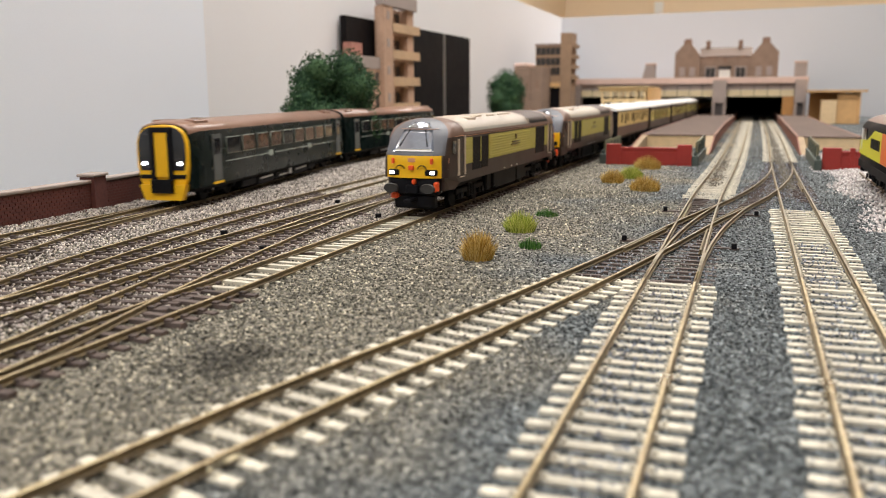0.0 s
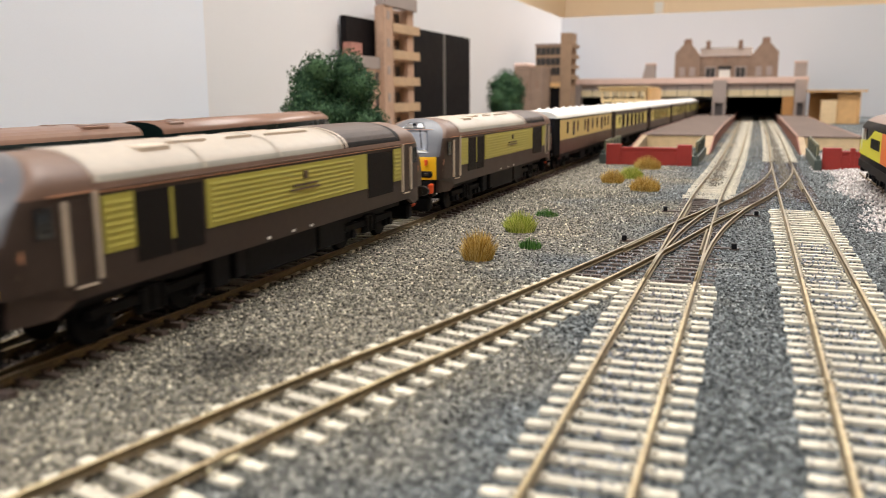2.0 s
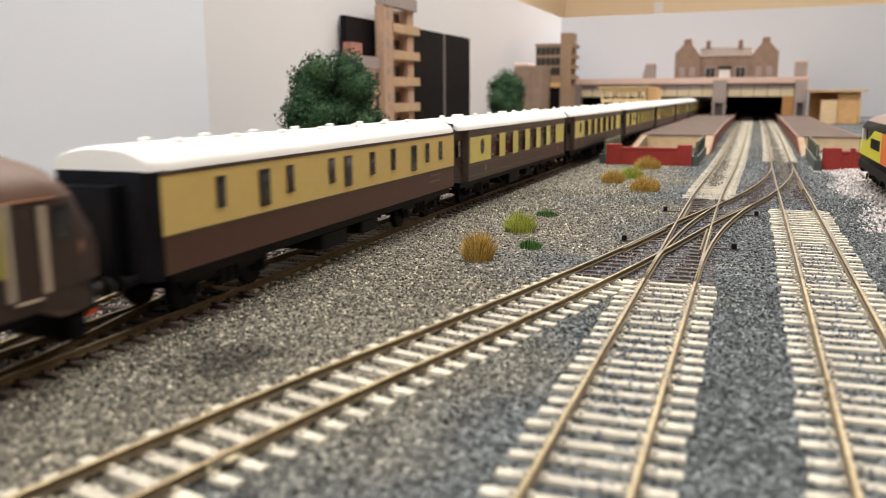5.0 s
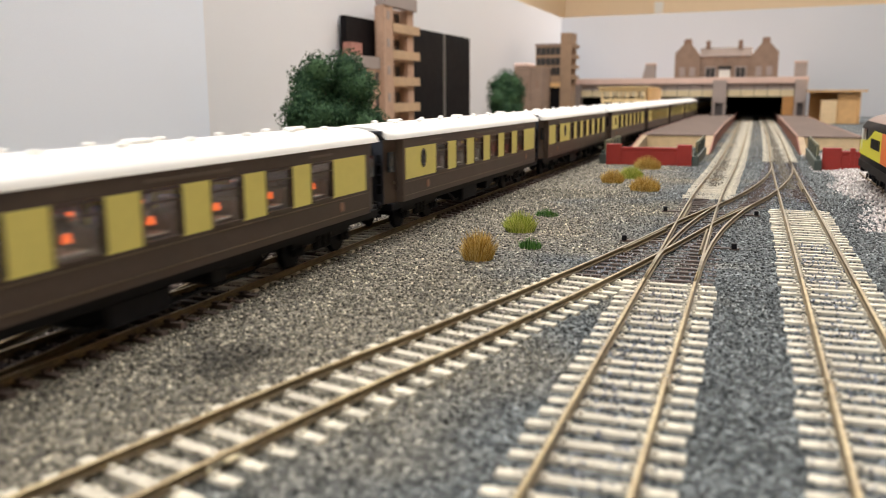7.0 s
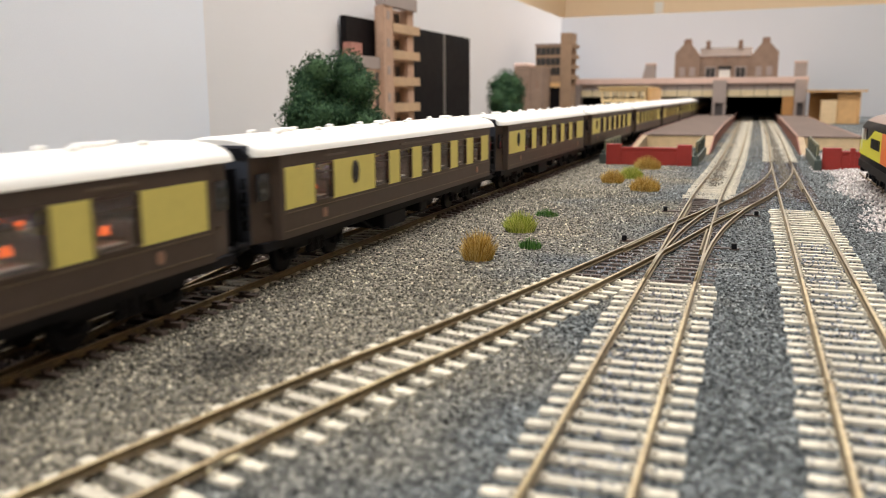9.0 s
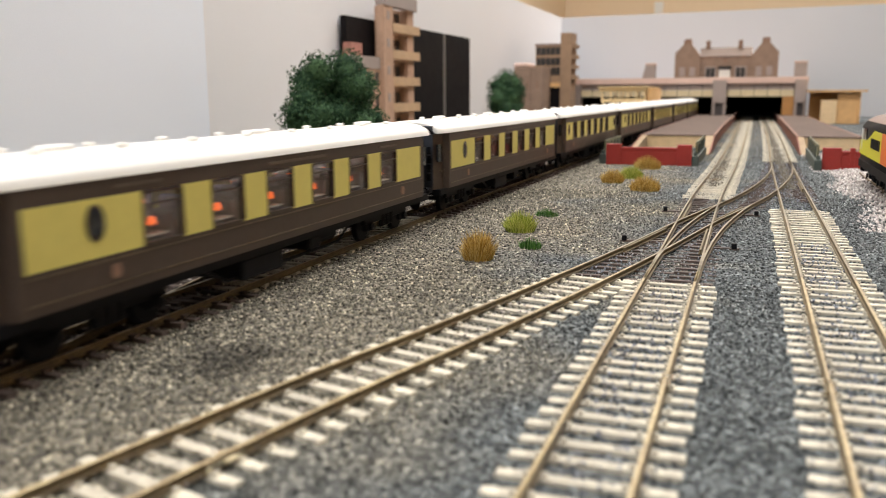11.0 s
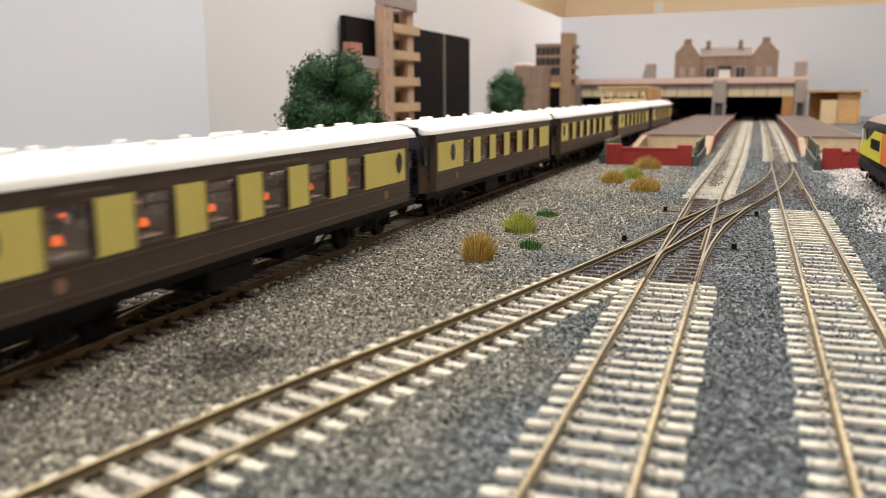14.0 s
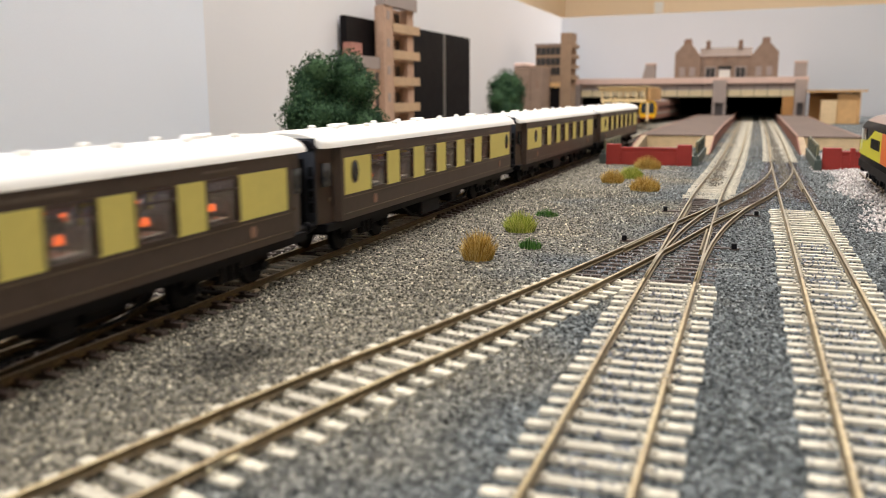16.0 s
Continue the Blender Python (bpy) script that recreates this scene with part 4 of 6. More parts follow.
    # vestibules, floor and inner ends
    for y, way in ((a, -1), (b, 1)):
        e = y + way * 0.0120
        bm = bmesh.new()
        poly = [(-H, y), (H, y), (0.0150, y + way * 0.0018), (0.0135, e), (-0.0135, e), (-0.0150, y + way * 0.0018)]
        add_prism(bm, poly, "z", 0.0142, 0.0432)
        vest = part("vestibule", bm, UMBER, ob)
        for s in (-1, 1):
            bm = box(*sorted((s * 0.0146, s * 0.0156)), *sorted((y + way * 0.0040, y + way * 0.0100)), 0.0285, 0.0375)
            part("door_window", bm, GLASS_DARK, vest)
            bm = box(*sorted((s * 0.0150, s * 0.0160)), *sorted((y + way * 0.0024, y + way * 0.0030)), 0.0200, 0.0330)
            part("grab_rail", bm, UMBER, vest)
            bm = box(*sorted((s * 0.0100, s * 0.0128)), *sorted((e, e + way * 0.0005)), 0.0180, 0.0370)
            panel = part("end_panel", bm, END_FRAME, vest)
            for z in (0.0190, 0.0236, 0.0282, 0.0328):
                part("pane", box(*sorted((s * 0.0104, s * 0.0124)), *sorted((e + way * 0.0003, e + way * 0.0008)), z, z + 0.0036), GLASS_DARK, panel)
            part("door_handle", box(*sorted((s * 0.0148, s * 0.0158)), *sorted((y + way * 0.0050, y + way * 0.0058)), 0.0228, 0.0240), GOLD, vest)
        part("end_plate", box(-0.0134, 0.0134, *sorted((e, e + way * 0.0006)), 0.0145, 0.0470), END_GREY, ob, "dark grey coach end")
        part("roof_end", add_prism(bmesh.new(), [(-0.0150, 0.0432), (0.0150, 0.0432), (0.0115, 0.0462), (-0.0115, 0.0462)], "y", *sorted((e + way * 0.0001, e + way * 0.0018))), BLACK_PLASTIC, ob)
        gangway(ob, e + way * 0.0006, way)
        buffers(ob, e, way, 0.0140, 0.0115, False)
    part("floor_panel", box(-0.0165, 0.0165, a, b, 0.0150, 0.0170), INTERIOR, ob)
    part("interior_partition", box(-0.0165, 0.0165, wins[0][0] - 0.0028, wins[0][0] - 0.0020, 0.0170, 0.0430), INTERIOR, ob)
    part("interior_partition", box(-0.0165, 0.0165, 0.2120, 0.2128, 0.0170, 0.0430), INTERIOR, ob)
    vents = [(y, x, 0.0011, 0.0018, 0.0013) for y in (0.018, 0.048, 0.079, 0.109, 0.139, 0.170, 0.200, 0.226) for x in (-0.0055, 0.0055)]
    vents += [(y, 0.0, 0.0022, 0.0050, 0.0014) for y in (0.030, 0.122, 0.212)]
    coach_roof(ob, 0.0184, 0.0432, 0.0496, -0.0140, 0.2540, vents, ROOF_WHITE)
    # underframe
    bm = box(-0.0165, 0.0165, -0.012, 0.252, 0.0112, 0.0142)
    part("solebar", bm, BLACK_PLASTIC, ob)
    bm = box(-0.0155, 0.0155, 0.0880, 0.1140, 0.0040, 0.0112, bevel=0.0008)
    part("battery_box", bm, BLACK_PLASTIC, ob)
    bm = box(-0.0150, 0.0150, 0.1330, 0.1420, 0.0060, 0.0112, bevel=0.0008)
    part("battery_box", bm, BLACK_PLASTIC, ob)
    bm = bmesh.new()
    for x in (-0.0125, 0.0125):
        add_cyl(bm, (x, 0.0700, 0.0110), (x, 0.0830, 0.0050), 0.0006, seg=6)
        add_cyl(bm, (x, 0.0830, 0.0050), (x, 0.1600, 0.0050), 0.0006, seg=6)
        add_cyl(bm, (x, 0.1600, 0.0050), (x, 0.1720, 0.0110), 0.0006, seg=6)
    part("truss_rod", bm, BLACK_PLASTIC, ob)
    bm = bmesh.new()
    add_cyl(bm, (0.0060, 0.1500, 0.0080), (0.0060, 0.1660, 0.0080), 0.0032, seg=14)
    part("air_cylinder", bm, BLACK_PLASTIC, ob)
    bogie(ob, 0.0310, 0.037)
    bogie(ob, 0.2090, 0.037)
    return ob


def brake_coach():
    ob = tagged(empty("railway_coach"), "cream and maroon-brown support coach with narrow windows and white roof", "railway coach")
    H = 0.0178
    a, b = -0.004, 0.2360
    part("lower_body", box(-H, H, a, b, 0.0142, 0.0252, bevel=0.0003), MAROON_BROWN, ob, "maroon-brown lower bodyside")
    part("upper_body", box(-H, H, a, b, 0.0252, 0.0418), PALE_CREAM, ob, "pale cream upper bodyside")
    part("cantrail", box(-H - 0.0002, H + 0.0002, a, b, 0.0418, 0.0432), UMBER, ob)
    for s in (-1, 1):
        for k, y in enumerate((0.0233, 0.0477, 0.0641, 0.0950, 0.1090, 0.1319, 0.1539, 0.1786, 0.1961, 0.2150)):
            w = 0.0026 if k % 3 == 1 else 0.0017
            win = part("window", box(*sorted((s * (H - 0.0002), s * (H + 0.0004))), y - w - 0.0005, y + w + 0.0005, 0.0275 if k % 3 == 1 else 0.0300, 0.0395), MAROON_BROWN, ob)
            part("pane", box(*sorted((s * (H + 0.0002), s * (H + 0.0006))), y - w, y + w, 0.0280 if k % 3 == 1 else 0.0305, 0.0390), GLASS_DARK, win)
        for y, z in ((0.200, 0.0225), (0.198, 0.0195)):
            part("name_bar", box(*sorted((s * (H - 0.0002), s * (H + 0.0002))), y, y + 0.016, z, z + 0.0009), GOLD, ob)
        part("lining", box(*sorted((s * (H - 0.0002), s * (H + 0.0002))), a, b, 0.0250, 0.0254), GOLD, ob)
    for y, way in ((a, -1), (b, 1)):
        bm = bmesh.new()
        add_prism(bm, [(-H, y), (H, y), (0.0140, y + way * 0.0035), (-0.0140, y + way * 0.0035)], "z", 0.0130, 0.0432)
        part("end_wall", bm, BLACK_PLASTIC, ob, "black coach end")
        gangway(ob, y + way * 0.0035, way)
        buffers(ob, y + way * 0.003, way, 0.0140, 0.0115, False)
    vents = [(y, x, 0.0012, 0.0020, 0.0013) for y in (0.02, 0.05, 0.08, 0.11, 0.14, 0.17, 0.20) for x in (-0.006, 0.006)]
    coach_roof(ob, 0.0181, 0.0430, 0.0498, -0.0070, 0.2390, vents, ROOF_WHITE)
    part("solebar", box(-0.0165, 0.0165, 0.0, 0.232, 0.0112, 0.0142), BLACK_PLASTIC, ob)
    part("battery_box", box(-0.0155, 0.0155, 0.0900, 0.1120, 0.0045, 0.0112, bevel=0.0008), BLACK_PLASTIC, ob)
    part("battery_box", box(-0.0155, 0.0155, 0.1250, 0.1420, 0.0055, 0.0112, bevel=0.0008), BLACK_PLASTIC, ob)
    bogie(ob, 0.0330, 0.036)
    bogie(ob, 0.1990, 0.036)
    return ob


# -- the green railcar --
def railcar(lead):
    """One car of the two-car set. Only the leading end of the first car and the far end of the second are driving ends."""
    L = 0.2990
    ob = tagged(empty("diesel_railcar"), "dark green diesel railcar with yellow front and brown roof" if lead else "dark green trailing diesel railcar with brown roof", "railcar", "cars of the green railcar set")
    H = 0.0182
    out = [(H, 0.0100), (H + 0.0003, 0.0180), (H, 0.0300), (H * 0.97, 0.0400)] + [(x, z) for x, z in roof_outline(H * 0.95, 0.0425, 0.0491, 12)] + [(-H * 0.97, 0.0400), (-H, 0.0300), (-H - 0.0003, 0.0180), (-H, 0.0100)]
    bm = bmesh.new()
    ys = [(0.0028, 0.885), (0.0060, 0.955), (0.0130, 1.0), (L - 0.002, 1.0)] if lead else [(0.0035, 1.0), (L - 0.0130, 1.0), (L - 0.0060, 0.955), (L - 0.0028, 0.885)]
    rings = [[bm.verts.new((x * f, y, 0.0100 + (z - 0.0100) * (0.55 + 0.45 * f))) for x, z in out] for y, f in ys]
    for g, h in zip(rings, rings[1:]):
        for i in range(len(out) - 1):
            f = bm.faces.new((g[i], g[i + 1], h[i + 1], h[i]))
            f.material_index = 1 if out[i][1] >= 0.0420 and out[i + 1][1] >= 0.0420 else 0
            f.smooth = True
    bm.faces.new(rings[0]).material_index = 0
    bm.faces.new(rings[-1]).material_index = 0
    bmesh.ops.recalc_face_normals(bm, faces=bm.faces[:])
    part("body", bm, [GREEN_DARK, ROOF_BROWN], ob, "glossy dark green bodyshell with dusty brown roof")
    for s in (-1, 1):
        def sb(y0, y1, z0, z1, t=0.0004):
            return box(*sorted((s * (H - 0.0006), s * (H + t))), y0, y1, z0, z1)
        for k in range(9):
            y = 0.0475 + k * 0.0248
            win = part("window", sb(y - 0.0004, y + 0.0194, 0.0272, 0.0376, 0.0003), LINE_GREY, ob, "window in a thin grey frame")
            part("pane", sb(y, y + 0.0190, 0.0276, 0.0372, 0.0005), [SEAT_TAN if k % 4 else GLASS_DARK, GLASS_DARK][k % 2 * 0], win)
        for y in (0.0270, 0.2770):
            door = part("door", sb(y, y + 0.0115, 0.0120, 0.0400, 0.0005), material_door, ob, "grey sliding door")
            part("door_window", sb(y + 0.0015, y + 0.0100, 0.0280, 0.0375, 0.0007), GLASS_DARK, door)
            part("door_step", sb(y - 0.001, y + 0.0125, 0.0102, 0.0116, 0.0010), YELLOW, ob)
        for y0, y1 in ((0.0450, 0.1150), (0.1290, 0.2000), (0.2120, 0.2730)):
            part("lining", sb(y0, y1, 0.0225, 0.0231, 0.0004), LINE_GREY, ob)
        for y in (0.1205, 0.2050):
            bm = bmesh.new()
            bmesh.ops.create_cone(bm, cap_ends=True, segments=16, radius1=0.0022, radius2=0.0022, depth=0.0008, matrix=pose(s * H, y, 0.0228, 0, 90) @ Matrix.Diagonal((1, 2.0, 1, 1)))
            part("badge", bm, LINE_GREY, ob)
    for y in (0.024, L - 0.030) if lead else (0.026, L - 0.024):
        for x in (-0.0095, 0.0095):
            vent = part("roof_vent", box(x - 0.0042, x + 0.0042, y - 0.0085, y + 0.0085, 0.0455, 0.0488, bevel=0.0006), ROOF_BROWN, ob)
            part("vent_mesh", box(x - 0.0034, x + 0.0034, y - 0.0075, y + 0.0075, 0.0484, 0.0490), UMBER_ROOF, vent)
    for y in (0.045, L - 0.048):
        part("roof_hatch", box(-0.003, 0.003, y - 0.003, y + 0.003, 0.0486, 0.0496, bevel=0.0005), UMBER_ROOF, ob)
    part("underframe", box(-0.0150, 0.0150, 0.008, L - 0.008, 0.0075, 0.0102), BLACK_PLASTIC, ob)
    for y0, y1, z in ((0.074, 0.098, 0.0030), (0.100, 0.131, 0.0020), (0.134, 0.160, 0.0028), (0.170, 0.204, 0.0022), (0.206, 0.224, 0.0036)):
        part("engine_case", box(-0.0160, 0.0160, y0, y1, z, 0.0082, bevel=0.001), BLACK_PLASTIC, ob)
    part("exhaust_box", box(-0.0160, 0.0160, 0.162, 0.168, 0.0040, 0.0080), STEEL, ob)
    for y0, y1, z in ((0.104, 0.126, 0.0060), (0.140, 0.156, 0.0048), (0.176, 0.199, 0.0064)):
        part("silver_pipe", add_cyl(add_cyl(bmesh.new(), (0.0163, y0, z), (0.0163, y1, z + 0.0004), 0.0007, seg=8), (-0.0163, y0, z), (-0.0163, y1, z + 0.0004), 0.0007, seg=8), STEEL, ob, "silver pipe on the engine case")
    bogie(ob, 0.0480, 0.034)
    bogie(ob, L - 0.0480, 0.034)
    ends = [(0.0035, -1)] if lead else [(L - 0.002, 1)]
    for y, way in ends:
        def end(poly, y0, y1):
            return add_prism(bmesh.new(), poly, "y", *sorted((y + way * y0, y + way * y1)))
        face = [(0.0116, 0.0085), (0.0146, 0.0150), (0.0157, 0.0230), (0.0158, 0.0320)]
        face += [(0.0158 * math.cos(math.radians(a)) ** 0.68, 0.0320 + (0.0147 if lead else 0.0134) * math.sin(math.radians(a)) ** 0.74) for a in (15, 30, 45, 60, 75, 90)]
        face = face + [(-x, z) for x, z in face[-2::-1]]
        bm = end(face, 0.0, 0.0035)
        bmesh.ops.bevel(bm, geom=[e for e in bm.edges if abs(e.verts[0].co.y - e.verts[1].co.y) < 1e-6], offset=0.0007, segments=2, affect="EDGES", profile=0.5)
        part("yellow_front", bm, YELLOW, ob, "warning-yellow cab front")
        for s in (-1, 1):
            shape = [(s * 0.0056, 0.0208), (s * 0.0132, 0.0208), (s * 0.0143, 0.0270), (s * 0.0144, 0.0360), (s * 0.0131, 0.0410), (s * 0.0104, 0.0441), (s * 0.0056, 0.0455)]
            part("cab_window", end(shape, 0.003, 0.0040), GLASS_DARK, ob)
            part("headlight", end([(s * 0.0108 + 0.0015 * math.cos(k * 0.5236), 0.0247 + 0.0011 * math.sin(k * 0.5236)) for k in range(12)], 0.003, 0.0045), HEADLIGHT if lead else GLASS_DARK, ob)
            part("lamp_panel", end([(s * 0.0064, 0.0160), (s * 0.0138, 0.0160), (s * 0.0143, 0.0183), (s * 0.0064, 0.0183)], 0.003, 0.0040), BLACK_PLASTIC, ob)
            part("gangway_surround", end([(s * 0.0040, 0.0150), (s * 0.0066, 0.0150), (s * 0.0066, 0.0452), (s * 0.0040, 0.0452)], 0.003, 0.0052), BLACK_PLASTIC, ob)
        part("gangway_surround", end([(-0.0040, 0.0425), (0.0040, 0.0425), (0.0040, 0.0452), (-0.0040, 0.0452)], 0.003, 0.0052), BLACK_PLASTIC, ob)
        part("gangway_door", end([(-0.0040, 0.0170), (0.0040, 0.0170), (0.0040, 0.0425), (-0.0040, 0.0425)], 0.003, 0.0046), YELLOW, ob)
        part("coupler", end([(-0.0062, 0.0080), (0.0062, 0.0080), (0.0062, 0.0155), (-0.0062, 0.0155)], 0.003, 0.0070), BLACK_PLASTIC, ob)
        part("snowplough", end([(-0.0112, 0.0035), (0.0112, 0.0035), (0.0144, 0.0125), (0.0070, 0.0125), (0.0070, 0.0075), (-0.0070, 0.0075), (-0.0070, 0.0125), (-0.0144, 0.0125)], 0.0, 0.0050), YELLOW, ob)
    inner = (L - 0.002, 1) if lead else (0.0035, -1)
    gangway(ob, inner[0], inner[1])
    return ob


material_door = material("grey_door", (0.10, 0.11, 0.11), 0.4, vary=0.1)

TRAIN_KEYS = [(0.0, 0.4090), (0.5, 0.3440), (1.0, 0.2735), (1.5, 0.2025), (2.0, 0.128), (2.5, 0.0550), (3.0, -0.0230), (3.5, -0.1025), (4.2, -0.2201), (5.2, -0.400),
              (6.3, -0.6037), (6.6, -0.661), (7.0, -0.739), (8.0, -0.9345), (9.0, -1.1285), (10.5, -1.424), (12.0, -1.7130), (12.5, -1.8095), (13.5, -2.0040), (14.5, -2.1995), (15.0, -2.2970), (15.5, -2.3928), (16.0, -2.4880)]


MAIN_LINE = smooth_path(PATH_D, 0.002)


def on_line(line, i):
    k = max(0, min(len(line) - 2, int(math.floor(i))))
    return line[k].lerp(line[k + 1], i - k)


def set_on(line, i, front_bogie, rear_bogie):
    """The pose of a vehicle whose leading end lies at step i of a line (2 mm a step), carried by its two bogies."""
    a, b = on_line(line, i + front_bogie / 0.002), on_line(line, i + rear_bogie / 0.002)
    d = (b - a).normalized()
    p = a - d * front_bogie
    return pose(p.x, p.y, RAIL_TOP, 0, 0, math.degrees(math.atan2(-d.x, d.y)))


def main_line_rows(offset):
    return [(t, set_on(MAIN_LINE, (s + offset + 2.8) / 0.002, 0.04, 0.2)) for t, s in TRAIN_KEYS]


WALL_LINE = smooth_path(PATH_H, 0.002)
RAILCAR_START = min(range(len(WALL_LINE)), key=lambda i: abs(WALL_LINE[i].y - 0.4097))


def railcar_rows(offset):
    rows = []
    for n in range(33):
        t = n * 0.5
        run = 0.161 * min(t, 5.5) + 0.010 * min(t / 0.5, 1.0)
        rows.append((t, set_on(WALL_LINE, RAILCAR_START + (offset - run) / 0.002, 0.048, 0.251)))
    return rows


# ---- station and buildings ----
def thing(name, label, category, group=""):
    return tagged(empty(name), label, category, group)


FENCE_GREEN = material("grey_green_fence", (0.075, 0.095, 0.085), 0.6, vary=0.15)
FENCE_OLIVE = material("olive_lattice", (0.14, 0.14, 0.08), 0.6, vary=0.2)
PLAT_FACE = material("platform_brick_face", (0.22, 0.085, 0.06), 0.85, vary=0.15)
FASCIA_CREAM = material("cream_fascia", (0.62, 0.52, 0.34), 0.6, vary=0.06)
FASCIA_GREY = material("mauve_grey_card", (0.33, 0.27, 0.25), 0.7, vary=0.08)
PIER_GREY = material("pier_card", (0.34, 0.285, 0.265), 0.8, vary=0.08)
MULLION = material("dark_mullion", (0.06, 0.05, 0.05), 0.6)
WINDOW_DARK = material("dark_building_window", (0.03, 0.028, 0.028), 0.3, vary=0.2)
WOOD_BROWN = material("brown_card", (0.42, 0.21, 0.07), 0.75, vary=0.08)
CHIMNEY = material("chimney_card", (0.24, 0.15, 0.11), 0.85, vary=0.12)
ROOF_TILE = material("tiled_roof_card", (0.19, 0.14, 0.115), 0.8, vary=0.1, scale=150)
PALE_WALL = material("pale_card", (0.75, 0.72, 0.68), 0.7, vary=0.03)


EDGE_BROWN = material("worn_brick_edge", (0.27, 0.155, 0.12), 0.85, vary=0.2)


def platform(label, west, east, y0):
    """A platform between two edges, each a line of (x, y) from its near end; a wooden board closes the near end."""
    ob = tagged(empty("platform"), label, "platform", "station platforms", "structure")
    bm = add_prism(bmesh.new(), west + east[::-1], "z", 0.0160, 0.0176)
    part("surface", bm, PLAT_TOP, ob, "dull brown-grey platform surface")
    part("end_board", box(west[0][0] + 0.002, east[0][0] - 0.002, y0 + 0.0005, y0 + 0.004, 0.0, 0.0159), PLAT_WOOD, ob, "bare cream wooden end board")
    for edge, way in ((west, 1), (east, -1)):
        part("platform_face", add_prism(bmesh.new(), [(x + way * 0.0008, y) for x, y in edge] + [(x + way * 0.0026, y) for x, y in edge[::-1]], "z", 0.0, 0.0159), PLAT_FACE, ob, "red brick platform face")
        part("edge_strip", add_prism(bmesh.new(), edge + [(x + way * 0.0030, y) for x, y in edge[::-1]], "z", 0.01765, 0.0180), EDGE_BROWN, ob)
    return ob


platform("brown-grey island platform with bare wooden end", [(-0.1275, 1.075), (-0.1260, 1.38), (-0.1215, 1.70), (-0.1140, 2.05), (-0.1020, 2.47)], [(-0.0395, 1.075), (-0.0395, 1.45), (-0.0360, 1.85), (-0.0310, 2.47)], 1.075)
platform("brown-grey island platform with bare wooden end", [(0.0510, 1.065), (0.0520, 1.30), (0.0535, 1.70), (0.0545, 2.47)], [(0.1210, 1.065), (0.1165, 1.40), (0.1120, 2.47)], 1.065)
platform("brown-grey outer platform beyond the running lines", [(-0.2960, 1.30), (-0.2880, 1.9), (-0.2600, 2.47)], [(-0.2400, 1.30), (-0.2330, 1.7), (-0.2180, 2.05), (-0.2000, 2.47)], 1.30)


# Same cream wood, darkened because the ramp tops face the lamps.
DIMMED_RAMP_WOOD = material("dimmed_ramp_wood", (0.34, 0.25, 0.155), 0.8, vary=0.15, scale=150)


def ramp_board(x, w, y0, y1):
    ob = thing("platform_ramp", "sloping cream wooden ramp before a platform end", "ramp", "platform ramps")
    bm = bmesh.new()
    add_prism(bm, [(y0, 0.0), (y1, 0.0), (y1, 0.0172), (y0 + 0.004, 0.0035)], "x", *sorted((x, x + w)))
    part("ramp_top", bm, DIMMED_RAMP_WOOD, ob)
    bm = bmesh.new()
    add_prism(bm, [(y0 + 0.001, 0.0), (y1, 0.0), (y1, 0.0176), (y0 + 0.004, 0.0038)], "x", *sorted((x - math.copysign(0.0015, w), x - math.copysign(0.0001, w))))
    part("cheek", bm, PLAT_FACE, ob, "red-brown ramp cheek")
    return ob


ramp_board(-0.0410, -0.0085, 0.950, 1.0735)
ramp_board(0.0525, 0.0065, 0.966, 1.0635)
ramp_board(-0.1260, 0.0060, 0.930, 1.0735)


def red_fence(label, x0, x1, y, posts):
    ob = thing("fence", label, "fence", "red platform fences")
    part("panel", box(x0, x1, y, y + 0.003, 0.0, 0.0178, bevel=0.0003), RED, ob)
    part("top_rail", box(x0, x1, y - 0.0008, y + 0.0038, 0.0165, 0.0188, bevel=0.0003), RED, ob)
    for p, w in posts:
        part("post", box(p, p + w, y - 0.0016, y + 0.0046, 0.0, 0.0216, bevel=0.0004), RED, ob)
    n = 2
    step = (x1 - x0) / n
    for k in range(n):
        part("inset_moulding", box(x0 + step * k + 0.006, x0 + step * (k + 1) - 0.006, y - 0.0006, y + 0.0001, 0.003, 0.0145, bevel=0.0002), RED, ob)
    return ob


red_fence("red painted low fence across the platform end", -0.1265, -0.0492, 0.800, [(-0.1267, 0.0135), (-0.0620, 0.0130)])
red_fence("red painted low fence beside the white ballast", 0.0595, 0.1500, 0.789, [(0.0595, 0.0150), (0.0810, 0.0040), (0.1400, 0.012)])


def side_fence(x0, y0, x1, y1):
    ob = thing("lattice_fence", "grey-green fence panel with olive lattice behind the red fence", "fence", "green side fences")
    m = pose(x0, y0, 0, 0, 0, math.degrees(math.atan2(-(x1 - x0), y1 - y0)))
    ob.matrix_world = m
    L = math.hypot(x1 - x0, y1 - y0)
    part("base", box(-0.003, 0.003, 0, L, 0, 0.0115, bevel=0.0004), FENCE_GREEN, ob)
    part("lattice", box(-0.0006, 0.0006, 0.01, L, 0.0115, 0.0235), FENCE_OLIVE, ob)
    for k in range(6):
        y = 0.004 + (L - 0.008) * k / 5
        part("post", box(-0.0016, 0.0016, y - 0.0016, y + 0.0016, 0, 0.0215 if k else 0.0150), FENCE_GREEN, ob)
    return ob


side_fence(-0.0460, 0.800, -0.0462, 0.945)
side_fence(0.0560, 0.780, 0.0585, 0.955)
side_fence(-0.1310, 0.806, -0.1320, 0.925)


